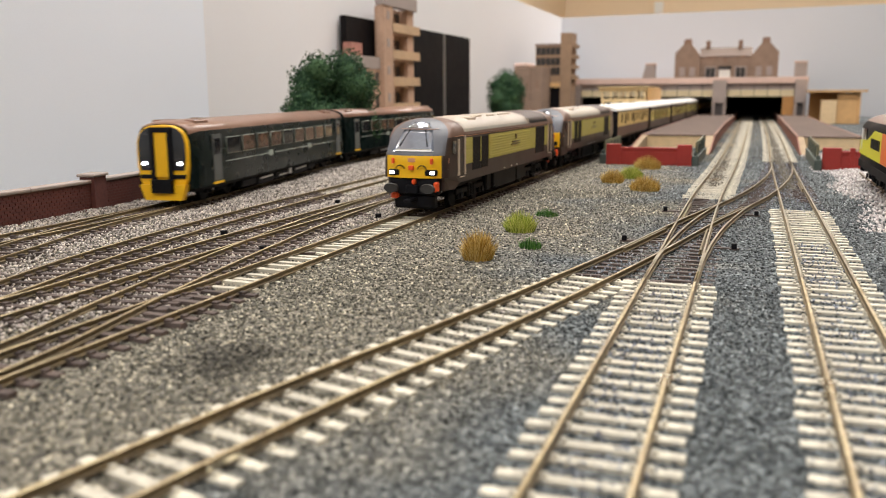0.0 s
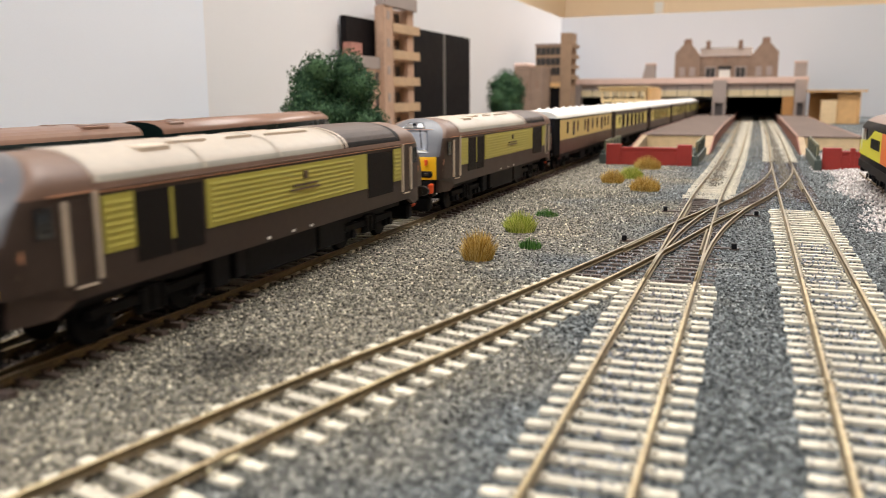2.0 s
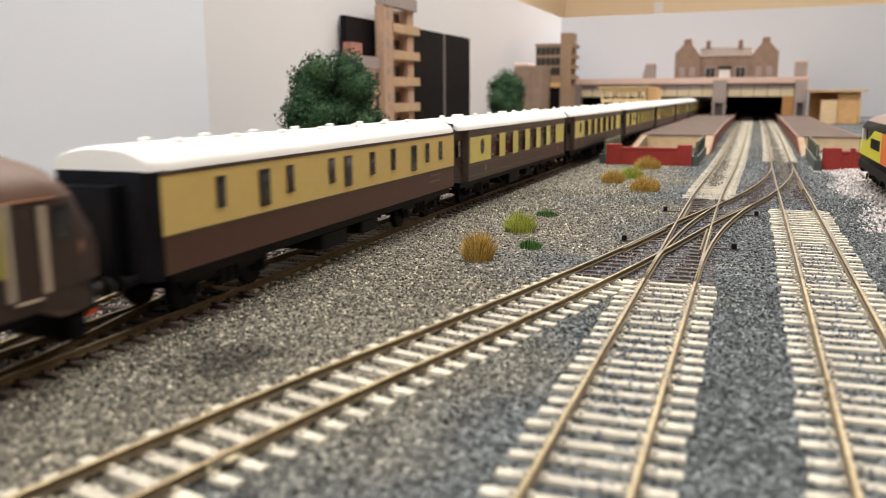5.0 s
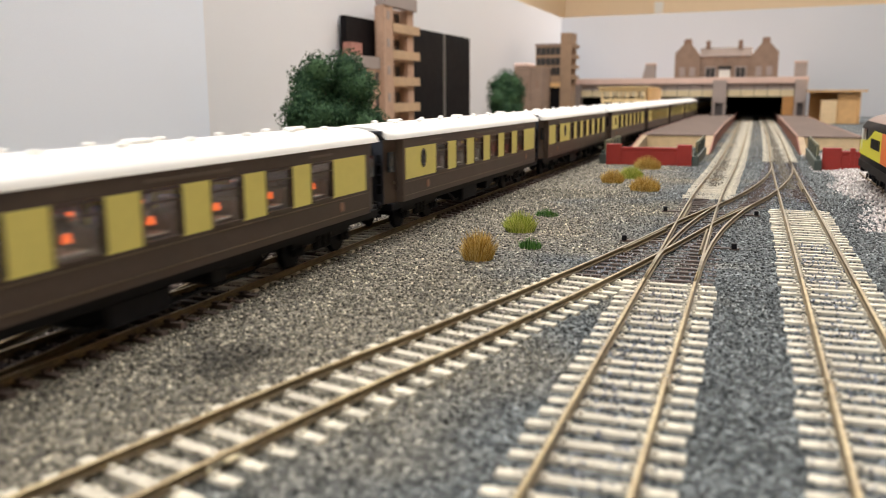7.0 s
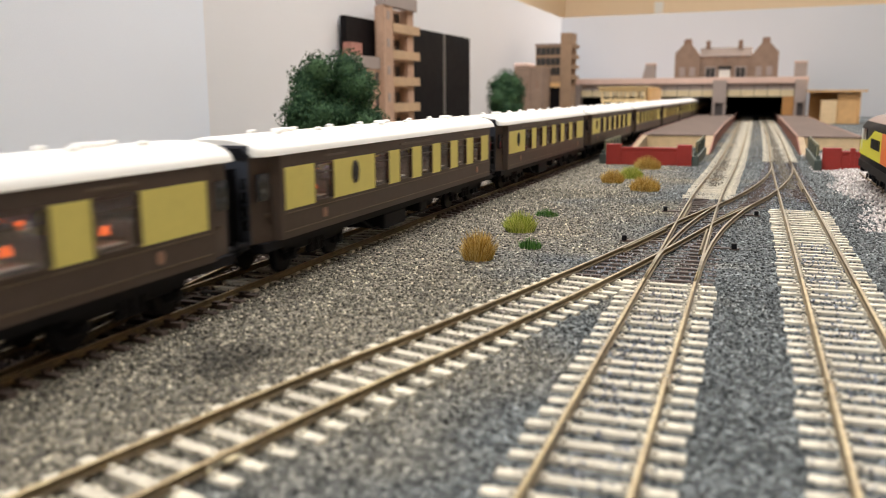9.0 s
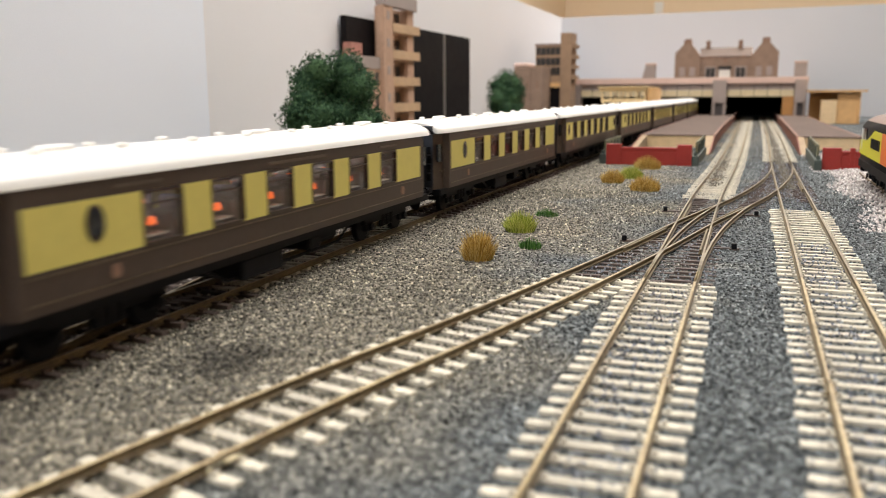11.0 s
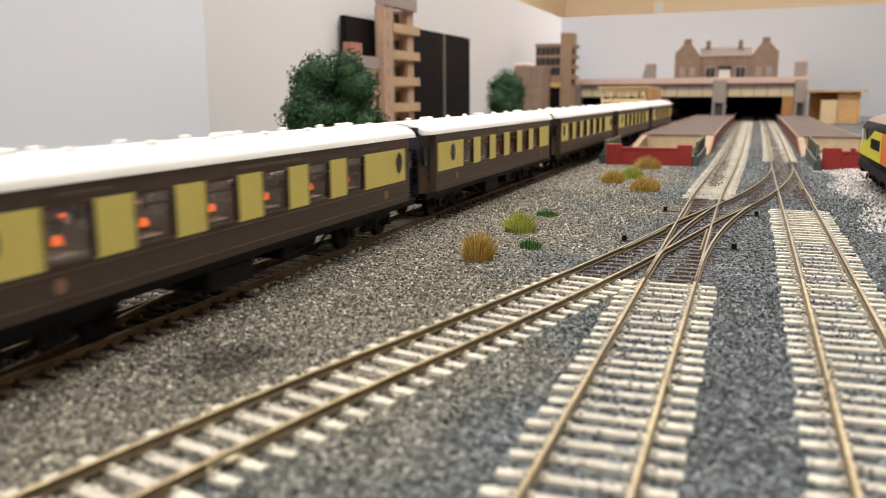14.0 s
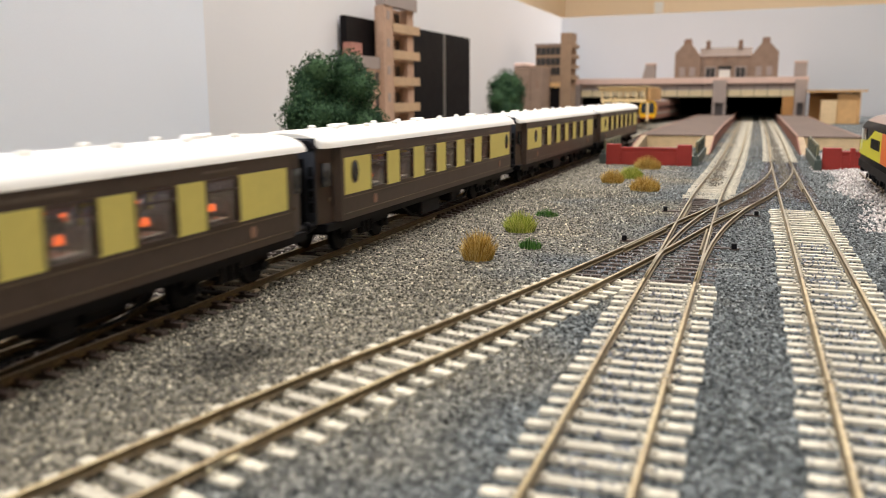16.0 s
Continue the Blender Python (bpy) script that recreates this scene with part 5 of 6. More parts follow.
def station_bridge():
    ob = thing("station_bridge", "mauve-grey card station bridge with cream glazed fascia over the tracks", "bridge")
    Y = 2.05
    part("deck", box(-0.4200, 0.1130, Y, 2.494, 0.0880, 0.0985), FASCIA_GREY, ob)
    part("parapet", box(-0.4220, 0.1150, Y - 0.004, Y - 0.0002, 0.0882, 0.1022, bevel=0.0006), PINK_ROOF, ob, "pinkish parapet edge")
    for k in range(18):
        x = -0.390 + k * 0.0281
        if x > 0.085:
            continue
        pane = part("fascia_panel", box(x, x + 0.0270, Y + 0.004, Y + 0.007, 0.0590, 0.0740), FASCIA_CREAM, ob, "cream lower fascia panel")
        part("fascia_window", box(x, x + 0.0270, Y + 0.005, Y + 0.007, 0.0745, 0.0878), FASCIA_GREY, ob, "grey upper fascia panel")
        part("mullion", box(x + 0.0270, x + 0.0281, Y + 0.002, Y + 0.008, 0.0590, 0.0878), MULLION, ob)
    for x, w in ((-0.0860, 0.0300), (0.0880, 0.0250)):
        bm = box(x, x + w, Y - 0.012, Y + 0.03, 0.0450, 0.0960)
        part("pier_cladding", bm, PIER_GREY, ob)
        for q in (x, x + w - 0.006):
            part("pier_leg", box(q, q + 0.006, Y - 0.010, Y + 0.03, 0.0, 0.0450), PIER_GREY, ob)
        part("pier_recess", box(x + 0.006, x + w - 0.006, Y - 0.004, Y + 0.02, 0.0, 0.0450), MULLION, ob)
    bm = bmesh.new()
    add_prism(bm, [(-0.4300, 0.0), (-0.3900, 0.0), (-0.3900, 0.0880), (-0.4080, 0.0880)], "y", Y - 0.012, Y + 0.03)
    part("buttress", bm, PIER_GREY, ob, "sloping grey end buttress")
    part("side_wall", box(0.0640, 0.0880, Y + 0.003, Y + 0.006, 0.0, 0.0588), WOOD_BROWN, ob, "brown card infill beside the opening")
    # Black side walls added to keep light out from under the deck.
    for x in (-0.418, 0.1100):
        part("blackout_wall", box(x, x + 0.003, Y + 0.031, 2.494, 0.0, 0.0878), BLACK, ob)
    return ob


station_bridge()
# Unseen cover, added so no room light shows through the bridge opening.
lid = thing("storage_cover", "unseen black cover added to keep the bridge opening dark", "cover")
part("lid", box(-0.46, 0.16, 2.515, 4.30, 0.078, 0.084), BLACK, lid)
for x in (-0.46, 0.157):
    part("side_board", box(x, x + 0.003, 2.515, 4.30, 0.0, 0.078), BLACK, lid)
part("end_board", box(-0.457, 0.157, 4.29, 4.30, 0.0, 0.078), BLACK, lid)


def bridge_block(x, w, slope):
    ob = thing("parapet_tower", "small grey card tower standing on the bridge parapet", "tower", "parapet towers")
    bm = bmesh.new()
    add_prism(bm, [(x, 0.1022), (x + w, 0.1022), (x + w, 0.1330), (x + slope, 0.1330)], "y", 2.06, 2.09)
    part("shaft", bm, PIER_GREY, ob)
    part("cap", box(x + slope - 0.001, x + w + 0.001, 2.058, 2.092, 0.1330, 0.1365), PINK_ROOF, ob)
    return ob


bridge_block(-0.2480, 0.0290, 0.008)
bridge_block(0.0860, 0.0250, 0.0)


def station_house():
    ob = thing("station_house", "brown stone card station house with two gabled wings and chimneys", "house")
    Y, Z = 2.2, 0.0990
    part("centre_wall", box(-0.1260, -0.0080, Y + 0.012, Y + 0.07, Z, 0.1560), STONE_CARD, ob)
    bm = bmesh.new()
    add_prism(bm, [(Y + 0.008, 0.1555), (Y + 0.075, 0.1555), (Y + 0.042, 0.1780)], "x", -0.128, -0.006)
    part("main_roof", bm, ROOF_TILE, ob, "pale brown tiled roof")
    for x0, x1, apex in ((-0.1860, -0.1260, -0.1570), (-0.0080, 0.0540, 0.0245)):
        bm = bmesh.new()
        add_prism(bm, [(x0, Z), (x1, Z), (x1, 0.1640 if x1 > 0 else 0.1560), (apex + 0.008, 0.1870), (apex - 0.008, 0.1870), (x0, 0.1640 if x0 < -0.1 else 0.1560)], "y", Y, Y + 0.08)
        wing = part("gabled_wing", bm, STONE_CARD, ob)
        part("chimney", box(apex - 0.009, apex + 0.009, Y + 0.002, Y + 0.03, 0.1865, 0.1965), CHIMNEY, ob)
        for k in (-1, 0, 1):
            part("chimney_pot", box(apex + k * 0.005 - 0.0015, apex + k * 0.005 + 0.0015, Y + 0.012, Y + 0.016, 0.1965, 0.1995), CHIMNEY, ob)
        for k in (0, 1):
            x = x0 + 0.012 + k * 0.024
            win = part("window", box(x, x + 0.013, Y - 0.001, Y + 0.001, 0.1080, 0.1300), PIER_GREY, ob)
            part("pane", box(x + 0.0015, x + 0.0115, Y - 0.0015, Y, 0.1095, 0.1285), FASCIA_GREY, win)
    for x in (-0.1100, -0.0340):
        part("chimney", box(x - 0.005, x + 0.005, Y + 0.036, Y + 0.048, 0.1750, 0.1950), CHIMNEY, ob)
    for x in (-0.1140, -0.0440):
        win = part("window", box(x, x + 0.027, Y + 0.010, Y + 0.0125, 0.1040, 0.1310), PIER_GREY, ob)
        for k in (0, 1):
            part("pane", box(x + 0.003 + k * 0.011, x + 0.0125 + k * 0.011, Y + 0.009, Y + 0.011, 0.1050, 0.1280), WINDOW_DARK, win)
    part("doorway", box(-0.0810, -0.0545, Y + 0.009, Y + 0.0125, 0.0995, 0.1240), PALE_WALL, ob, "pale open doorway")
    part("door_lintel", box(-0.0830, -0.0525, Y + 0.007, Y + 0.013, 0.1240, 0.1320), WINDOW_DARK, ob)
    part("clock_plaque", box(-0.0720, -0.0640, Y + 0.010, Y + 0.0125, 0.1420, 0.1510), CHIMNEY, ob)
    part("string_course", box(-0.1270, -0.0070, Y + 0.010, Y + 0.0125, 0.1530, 0.1555), CHIMNEY, ob)
    return ob


station_house()


def wooden_shed():
    ob = thing("wooden_shed", "bare balsa wood shed shell with overhanging flat roof", "shed")
    Y = 1.95
    part("roof_board", box(0.1110, 0.2230, Y - 0.01, Y + 0.14, 0.0680, 0.0722), BALSA, ob)
    part("back_wall", box(0.1190, 0.2140, Y + 0.10, Y + 0.105, 0.0, 0.0678), WOOD_BROWN, ob)
    part("side_wall", box(0.2080, 0.2120, Y, Y + 0.10, 0.0, 0.0678), BALSA, ob)
    part("front_panel", box(0.1680, 0.2075, Y + 0.004, Y + 0.008, 0.0, 0.0640), BALSA, ob)
    part("inner_box", box(0.1370, 0.1670, Y - 0.004, Y + 0.02, 0.0, 0.0515), PLAT_WOOD, ob)
    return ob


wooden_shed()


def wooden_canopy():
    ob = thing("platform_canopy", "unpainted cream wooden canopy frame on the outer platform", "canopy")
    x0, x1 = -0.2640, -0.1760
    for y in (1.56, 1.72):
        part("fascia", box(x0, x1, y, y + 0.003, 0.0710, 0.0780), BALSA_PALE, ob)
        part("beam", box(x0 + 0.004, x1 - 0.004, y, y + 0.003, 0.0520, 0.0580), BALSA_PALE, ob)
        for k in range(6):
            x = x0 + 0.006 + k * (x1 - x0 - 0.012) / 5
            part("strut", box(x - 0.0012, x + 0.0012, y + 0.0002, y + 0.0028, 0.0580, 0.0710), BALSA_PALE, ob)
        for x in (x0 + 0.008, x0 + 0.026):
            part("post", box(x - 0.0016, x + 0.0016, y, y + 0.003, 0.0176, 0.0520), BALSA_PALE, ob)
    part("roof_sheet", box(x0 - 0.002, x1 + 0.002, 1.555, 1.728, 0.0780, 0.0798), BALSA_PALE, ob)
    bm = bmesh.new()
    arc = [(x1 + 0.0005 + 0.012 * math.sin(math.radians(q)), 1.641 - 0.085 * math.cos(math.radians(q))) for q in range(0, 181, 15)]
    add_prism(bm, arc + [(x, y * 0.96 + 1.641 * 0.04) for x, y in [(p[0] - 0.002, p[1]) for p in arc[::-1]]], "z", 0.0550, 0.0770)
    part("curved_end", bm, BALSA, ob, "curved brown balsa end wall")
    for q in (0.30, 0.62, 1.0):
        part("post", box(x0 + (x1 - x0) * q - 0.002, x0 + (x1 - x0) * q + 0.002, 1.558, 1.5595, 0.0176, 0.0520), BALSA_PALE, ob)
    return ob


BALSA_PALE = material("pale_balsa", (0.80, 0.62, 0.34), 0.7, vary=0.08, scale=90)
wooden_canopy()


def flats_tower(x, y, s, label, storeys, face, annex):
    """A low-relief block of flats: a lift shaft, balconies floor by floor, parapet and a lower annex."""
    ob = thing("tower_block", label, "building")
    ob.matrix_world = pose(x, y, 0) @ Matrix.Diagonal((s, s, s, 1))
    top = 0.172
    # towards the tracks the block shows balconies set into its face
    part("rear_wall", box(-0.009, -0.006, 0.014, 0.110, 0.0, top), face, ob)
    part("stair_tower", box(0.000, 0.010, 0.000, 0.030, 0.0, top), face, ob)
    part("corner_shaft", box(-0.006, 0.006, 0.088, 0.110, 0.0, top), face, ob)
    part("parapet", box(-0.001, 0.011, -0.001, 0.112, top, top + 0.016), PIER_GREY, ob, "grey parapet band")
    h = top / storeys
    for k in range(storeys):
        z = k * h
        part("floor_slab", box(-0.006, 0.006, 0.030, 0.088, z, z + 0.003), face, ob)
        bal = part("balcony", box(0.004, 0.010, 0.028, 0.124, z + 0.003, z + h * 0.42), BALCONY, ob, "tan balcony front")
        part("balcony_return", box(-0.006, 0.004, 0.110, 0.124, z + 0.003, z + h * 0.42), face, ob)
        for q in (0.036, 0.056, 0.074):
            part("window", box(-0.0062, -0.0052, q, q + 0.012, z + h * 0.25, z + h * 0.85), WINDOW_DARK, ob)
        part("window", box(0.0098, 0.0106, 0.010, 0.018, z + h * 0.5, z + h * 0.8), PIER_GREY, ob)
    if annex:
        part("annex_wall", box(-0.009, 0.004, -0.085, -0.001, 0.0, 0.092), face, ob)
        part("annex_parapet", box(-0.009, 0.005, -0.086, -0.001, 0.092, 0.107), PIER_GREY, ob)
        part("annex_tank", box(-0.008, 0.003, -0.080, -0.050, 0.107, 0.122), PINK_BRICK, ob)
        for k in range(3):
            for q in (-0.070, -0.040, -0.016):
                part("window", box(0.0038, 0.0046, q, q + 0.010, 0.016 + k * 0.028, 0.032 + k * 0.028), WINDOW_DARK, ob)
    return ob


BALCONY = material("tan_balcony_card", (0.52, 0.355, 0.22), 0.85, vary=0.1, scale=300)
PINK_BRICK = material("pink_brick_card", (0.42, 0.19, 0.15), 0.85, vary=0.1)
flats_tower(-0.5120, 1.130, 1.13, "tan card tower block with balconies before black boards", 5, TAN_BRICK, True)
def office_block():
    ob = thing("office_block", "brown card office block with dark window bands and a stair tower", "building")
    Y = 1.92
    part("wall", box(-0.4720, -0.4130, Y, Y + 0.16, 0.0920, 0.1760), STONE_TAN, ob)
    part("roof_slab", box(-0.4740, -0.4120, Y - 0.003, Y + 0.163, 0.1760, 0.1800), PIER_GREY, ob)
    part("stair_tower", box(-0.4130, -0.3880, Y - 0.006, Y + 0.05, 0.0, 0.2020), STONE_TAN, ob)
    for z, x0 in ((0.1560, -0.4700), (0.1330, -0.4700), (0.1110, -0.4440)):
        n = 5 if x0 < -0.45 else 3
        w = (-0.4140 - x0) / n
        for k in range(n):
            part("window", box(x0 + k * w, x0 + (k + 1) * w - 0.0012, Y - 0.001, Y + 0.001, z - 0.001, z + 0.0150), WINDOW_DARK, ob)
    for k in range(4):
        part("balcony", box(-0.3880, -0.3790, Y, Y + 0.04, 0.1000 + 0.023 * k, 0.1080 + 0.023 * k), STONE_TAN, ob)
    part("fascia_board", box(-0.4480, -0.4130, Y - 0.004, Y + 0.0, 0.0820, 0.0925), BALSA, ob)
    part("shop_opening", box(-0.4720, -0.4130, Y + 0.002, Y + 0.16, 0.0, 0.0918), BLACK, ob)
    ob2 = thing("warehouse", "plain brown stone card warehouse with a pinkish roof", "building")
    part("wall", box(-0.4900, -0.4280, 1.800, 1.880, 0.0, 0.1240), STONE_CARD, ob2)
    part("roof", box(-0.4910, -0.4620, 1.798, 1.882, 0.1240, 0.1340, bevel=0.003), PINK_ROOF, ob2)
    part("pilaster", box(-0.4560, -0.4530, 1.7965, 1.800, 0.0, 0.1240), STONE_CARD, ob2)
    for k in range(3):
        part("window", box(-0.4850 + k * 0.022, -0.4800 + k * 0.022, 1.799, 1.8005, 0.080, 0.095), CHIMNEY, ob2)
    return ob


STONE_TAN = material("tan_stone_card", (0.30, 0.20, 0.13), 0.85, vary=0.12, scale=300)
office_block()


def black_board(y0, y1):
    ob = thing("black_board", "tall plain black board leaning against the backscene", "board", "black boards")
    part("panel", box(BACK_X + 0.002, BACK_X + 0.012, y0, y1, 0.0, 0.1745, bevel=0.0008), BLACK, ob)
    return ob


black_board(1.055, 1.440)
black_board(1.458, 1.592)
JOINT = material("joint_strip_grey", (0.12, 0.11, 0.10), 0.6)
strip = thing("joint_strip", "thin grey strip between the black boards", "strip")
part("strip", box(BACK_X + 0.002, BACK_X + 0.011, 1.4415, 1.4565, 0.0, 0.1740), JOINT, strip)


# ---- brick wall beside the curved line ----
def brick_wall():
    ob = tagged(empty("brick_wall"), "low dark red brick card wall with coping and a pier", "wall", kind="structure")
    line = [Vector(p) for p in ((-0.3590, 0.18, 0), (-0.3600, 0.34, 0), (-0.3625, 0.392, 0), (-0.3700, 0.45, 0), (-0.3950, 0.60, 0), (-0.4150, 0.80, 0))]
    for i, (a, b) in enumerate(zip(line, line[1:])):
        d = b - a
        m = Matrix.Translation(a) @ d.to_track_quat("Y", "Z").to_matrix().to_4x4()
        L = d.length
        bm = box(-0.0025, 0.0025, 0, L, 0, 0.0186)
        w = part("wall_panel", bm, MORTAR, ob)
        w.matrix_local = m
        c = part("coping", box(-0.0038, 0.0038, 0, L, 0.0186, 0.0206, bevel=0.0005), COPING, ob)
        c.matrix_local = m
        if i < 3:
            rows = 10
            for r in range(rows):
                y = -0.0018 * (r % 2)
                bm = bmesh.new()
                while y < L:
                    add_box(bm, 0.0022, 0.0029, max(0, y), min(L, y + 0.0033), 0.0004 + r * 0.00174, 0.0004 + r * 0.00174 + 0.0014)
                    y += 0.0037
                o = part("brick_course", bm, BRICK, ob)
                o.matrix_local = m
    for a in (line[2],):
        p = part("pier", box(-0.0045, 0.0045, -0.0065, 0.0065, 0, 0.0222), BRICK, ob, "square brick pier")
        p.matrix_local = Matrix.Translation(a) @ pose(0, 0, 0, 0, 0, 12)
        p = part("pier_cap", box(-0.0058, 0.0058, -0.0080, 0.0080, 0.0222, 0.0240, bevel=0.0006), COPING, ob)
        p.matrix_local = Matrix.Translation(a) @ pose(0, 0, 0, 0, 0, 12)
    return ob


MORTAR = material("mortar", (0.12, 0.055, 0.045), 0.9, vary=0.1)
brick_wall()


# ---- scenery ----
LEAF = stones_material("tree_foliage", [(0, (0.011, 0.034, 0.016)), (0.5, (0.028, 0.074, 0.033)), (1, (0.080, 0.155, 0.068))], two_lots=False)
BARK = material("bark", (0.09, 0.06, 0.04), 0.9, bump=0.5)


def blades_mesh(verts, faces, name, mat):
    me = bpy.data.meshes.new(name)
    me.from_pydata(verts, [], faces)
    me.materials.append(mat)
    return me


def tree(label, x, y, lobes, trunk_h, seed, count):
    """A tapered trunk with limbs, and a crown of small leaf clumps gathered into uneven lobes."""
    rnd = random.Random(seed)
    ob = thing("tree", label, "tree", "model trees")
    ob.matrix_world = pose(x, y, 0)
    bm = bmesh.new()
    add_cyl(bm, (0, 0, -0.001), (0, 0, trunk_h), 0.0045, 0.0030, seg=8)
    for lx, ly, lz, r in lobes:
        add_cyl(bm, (0, 0, trunk_h * 0.7), (lx, ly, lz), 0.0020, 0.0006, seg=6)
    part("trunk", bm, BARK, ob)
    vs, fs = [], []
    total = sum(r ** 2 for *_, r in lobes)
    for lx, ly, lz, r in lobes:
        for _ in range(int(count * r * r / total)):
            d = Vector((rnd.gauss(0, 1), rnd.gauss(0, 1), rnd.gauss(0, 1))).normalized()
            k = r * (0.62 + 0.46 * rnd.random() ** 0.8)
            wob = 1 + 0.22 * noise.noise(Vector((lx, ly, lz)) * 60 + d * 2.3)
            p = Vector((lx, ly, lz)) + d * k * wob
            size = rnd.uniform(0.0006, 0.0017)
            n = (d + Vector((rnd.gauss(0, 0.6), rnd.gauss(0, 0.6), rnd.gauss(0, 0.6)))).normalized()
            u = n.orthogonal().normalized()
            v = n.cross(u)
            a0 = rnd.random() * 6.28
            i = len(vs)
            for q in range(5):
                a = a0 + q * 1.2566
                rr = size * rnd.uniform(0.6, 1.3)
                vs.append(p + u * rr * math.cos(a) + v * rr * math.sin(a))
            vs.append(p + n * size * 0.6)
            for q in range(5):
                fs.append((i + q, i + (q + 1) % 5, i + 5))
    crown = new("crown", blades_mesh(vs, fs, "crown", LEAF))
    crown.parent = ob
    core = bmesh.new()
    for lx, ly, lz, r in lobes:
        bmesh.ops.create_icosphere(core, subdivisions=2, radius=r * 0.66, matrix=Matrix.Translation((lx, ly, lz)))
    inner = part("inner_foliage", core, LEAF, ob)
    return ob


def crown_lobes(half_y, half_x, low, high, n, size, seed):
    """Uneven clumps that fill a rounded, wide-skirted crown."""
    rnd = random.Random(seed)
    out = []
    while len(out) < n:
        u, v, w = rnd.uniform(-1, 1), rnd.uniform(-1, 1), rnd.random()
        room = (1 - w ** 2.4) ** 0.55 * min(1.0, 0.78 + 1.2 * w)
        if u * u + v * v > room * room:
            continue
        out.append((v * half_x, u * half_y, low + (high - low) * w, size * rnd.uniform(0.7, 1.3)))
    return out


tree("bushy dark green model tree before the tower block", -0.401, 0.779, crown_lobes(0.058, 0.036, 0.024, 0.102, 60, 0.0150, 12), 0.05, 3, 30000)
tree("smaller dark green model tree beside a warehouse", -0.417, 1.478, crown_lobes(0.048, 0.024, 0.026, 0.104, 40, 0.0155, 15), 0.04, 5, 15000)

STRAW = stones_material("straw_grass", [(0, (0.20, 0.11, 0.015)), (0.5, (0.56, 0.35, 0.070)), (1, (0.80, 0.64, 0.26))], two_lots=False)
LIME_GRASS = stones_material("lime_grass", [(0, (0.12, 0.18, 0.018)), (0.5, (0.43, 0.50, 0.070)), (1, (0.75, 0.70, 0.25))], two_lots=False)
GREEN_GRASS = stones_material("green_grass", [(0, (0.025, 0.085, 0.016)), (0.5, (0.05, 0.15, 0.025)), (1, (0.14, 0.28, 0.06))], two_lots=False)


def grass_tuft(label, x, y, r, h, mat, seed, count=420):
    rnd = random.Random(seed)
    vs, fs = [], []
    for _ in range(count):
        a, q = rnd.random() * 6.283, r * 0.92 * math.sqrt(rnd.random())
        p = Vector((q * math.cos(a), q * math.sin(a), -0.0003))
        out = Vector((math.cos(a + rnd.gauss(0, 0.6)), math.sin(a + rnd.gauss(0, 0.6)), 0))
        H = h * rnd.uniform(0.45, 1.10) * (1 - 0.70 * (q / r) ** 2)
        lean = rnd.uniform(0.0, 0.8) * (0.10 + q / r)
        w = rnd.uniform(0.00010, 0.00022)
        side = Vector((-out.y, out.x, 0)).lerp(out, rnd.random()).normalized() * w
        mid = p + out * (lean * H * 0.35) + Vector((0, 0, H * 0.55))
        tip = p + out * (lean * H) + Vector((0, 0, H))
        i = len(vs)
        vs += [p - side, p + side, mid + side * 0.8, mid - side * 0.8, tip]
        fs += [(i, i + 1, i + 2, i + 3), (i + 3, i + 2, i + 4)]
    ob = tagged(new("grass_tuft", blades_mesh(vs, fs, "grass_tuft", mat)), label, "grass tuft", "grass tufts on the ballast")
    ob.matrix_world = pose(x, y, 0.0021)
    return ob


grass_tuft("large straw-brown tuft of dry grass on ballast", -0.1012, 0.3190, 0.0061, 0.0130, STRAW, 1, 2200)
grass_tuft("lime-green tuft of grass with straw tips", -0.1030, 0.3930, 0.0074, 0.0115, LIME_GRASS, 2, 1700)
grass_tuft("small dark green tuft of grass", -0.1025, 0.4480, 0.0065, 0.0055, GREEN_GRASS, 3, 260)
grass_tuft("small dark green tuft of grass", -0.0872, 0.3500, 0.0055, 0.0065, GREEN_GRASS, 4, 260)
grass_tuft("straw-brown tuft of dry grass", -0.0955, 0.6350, 0.0084, 0.0115, STRAW, 5, 1500)
grass_tuft("bright green tuft of grass", -0.0865, 0.6720, 0.0090, 0.0115, LIME_GRASS, 6, 1500)
grass_tuft("straw-brown tuft of dry grass", -0.0660, 0.5880, 0.0104, 0.0120, STRAW, 7, 1700)
grass_tuft("straw-brown tuft of dry grass", -0.0840, 0.7620, 0.0118, 0.0130, STRAW, 8, 1700)


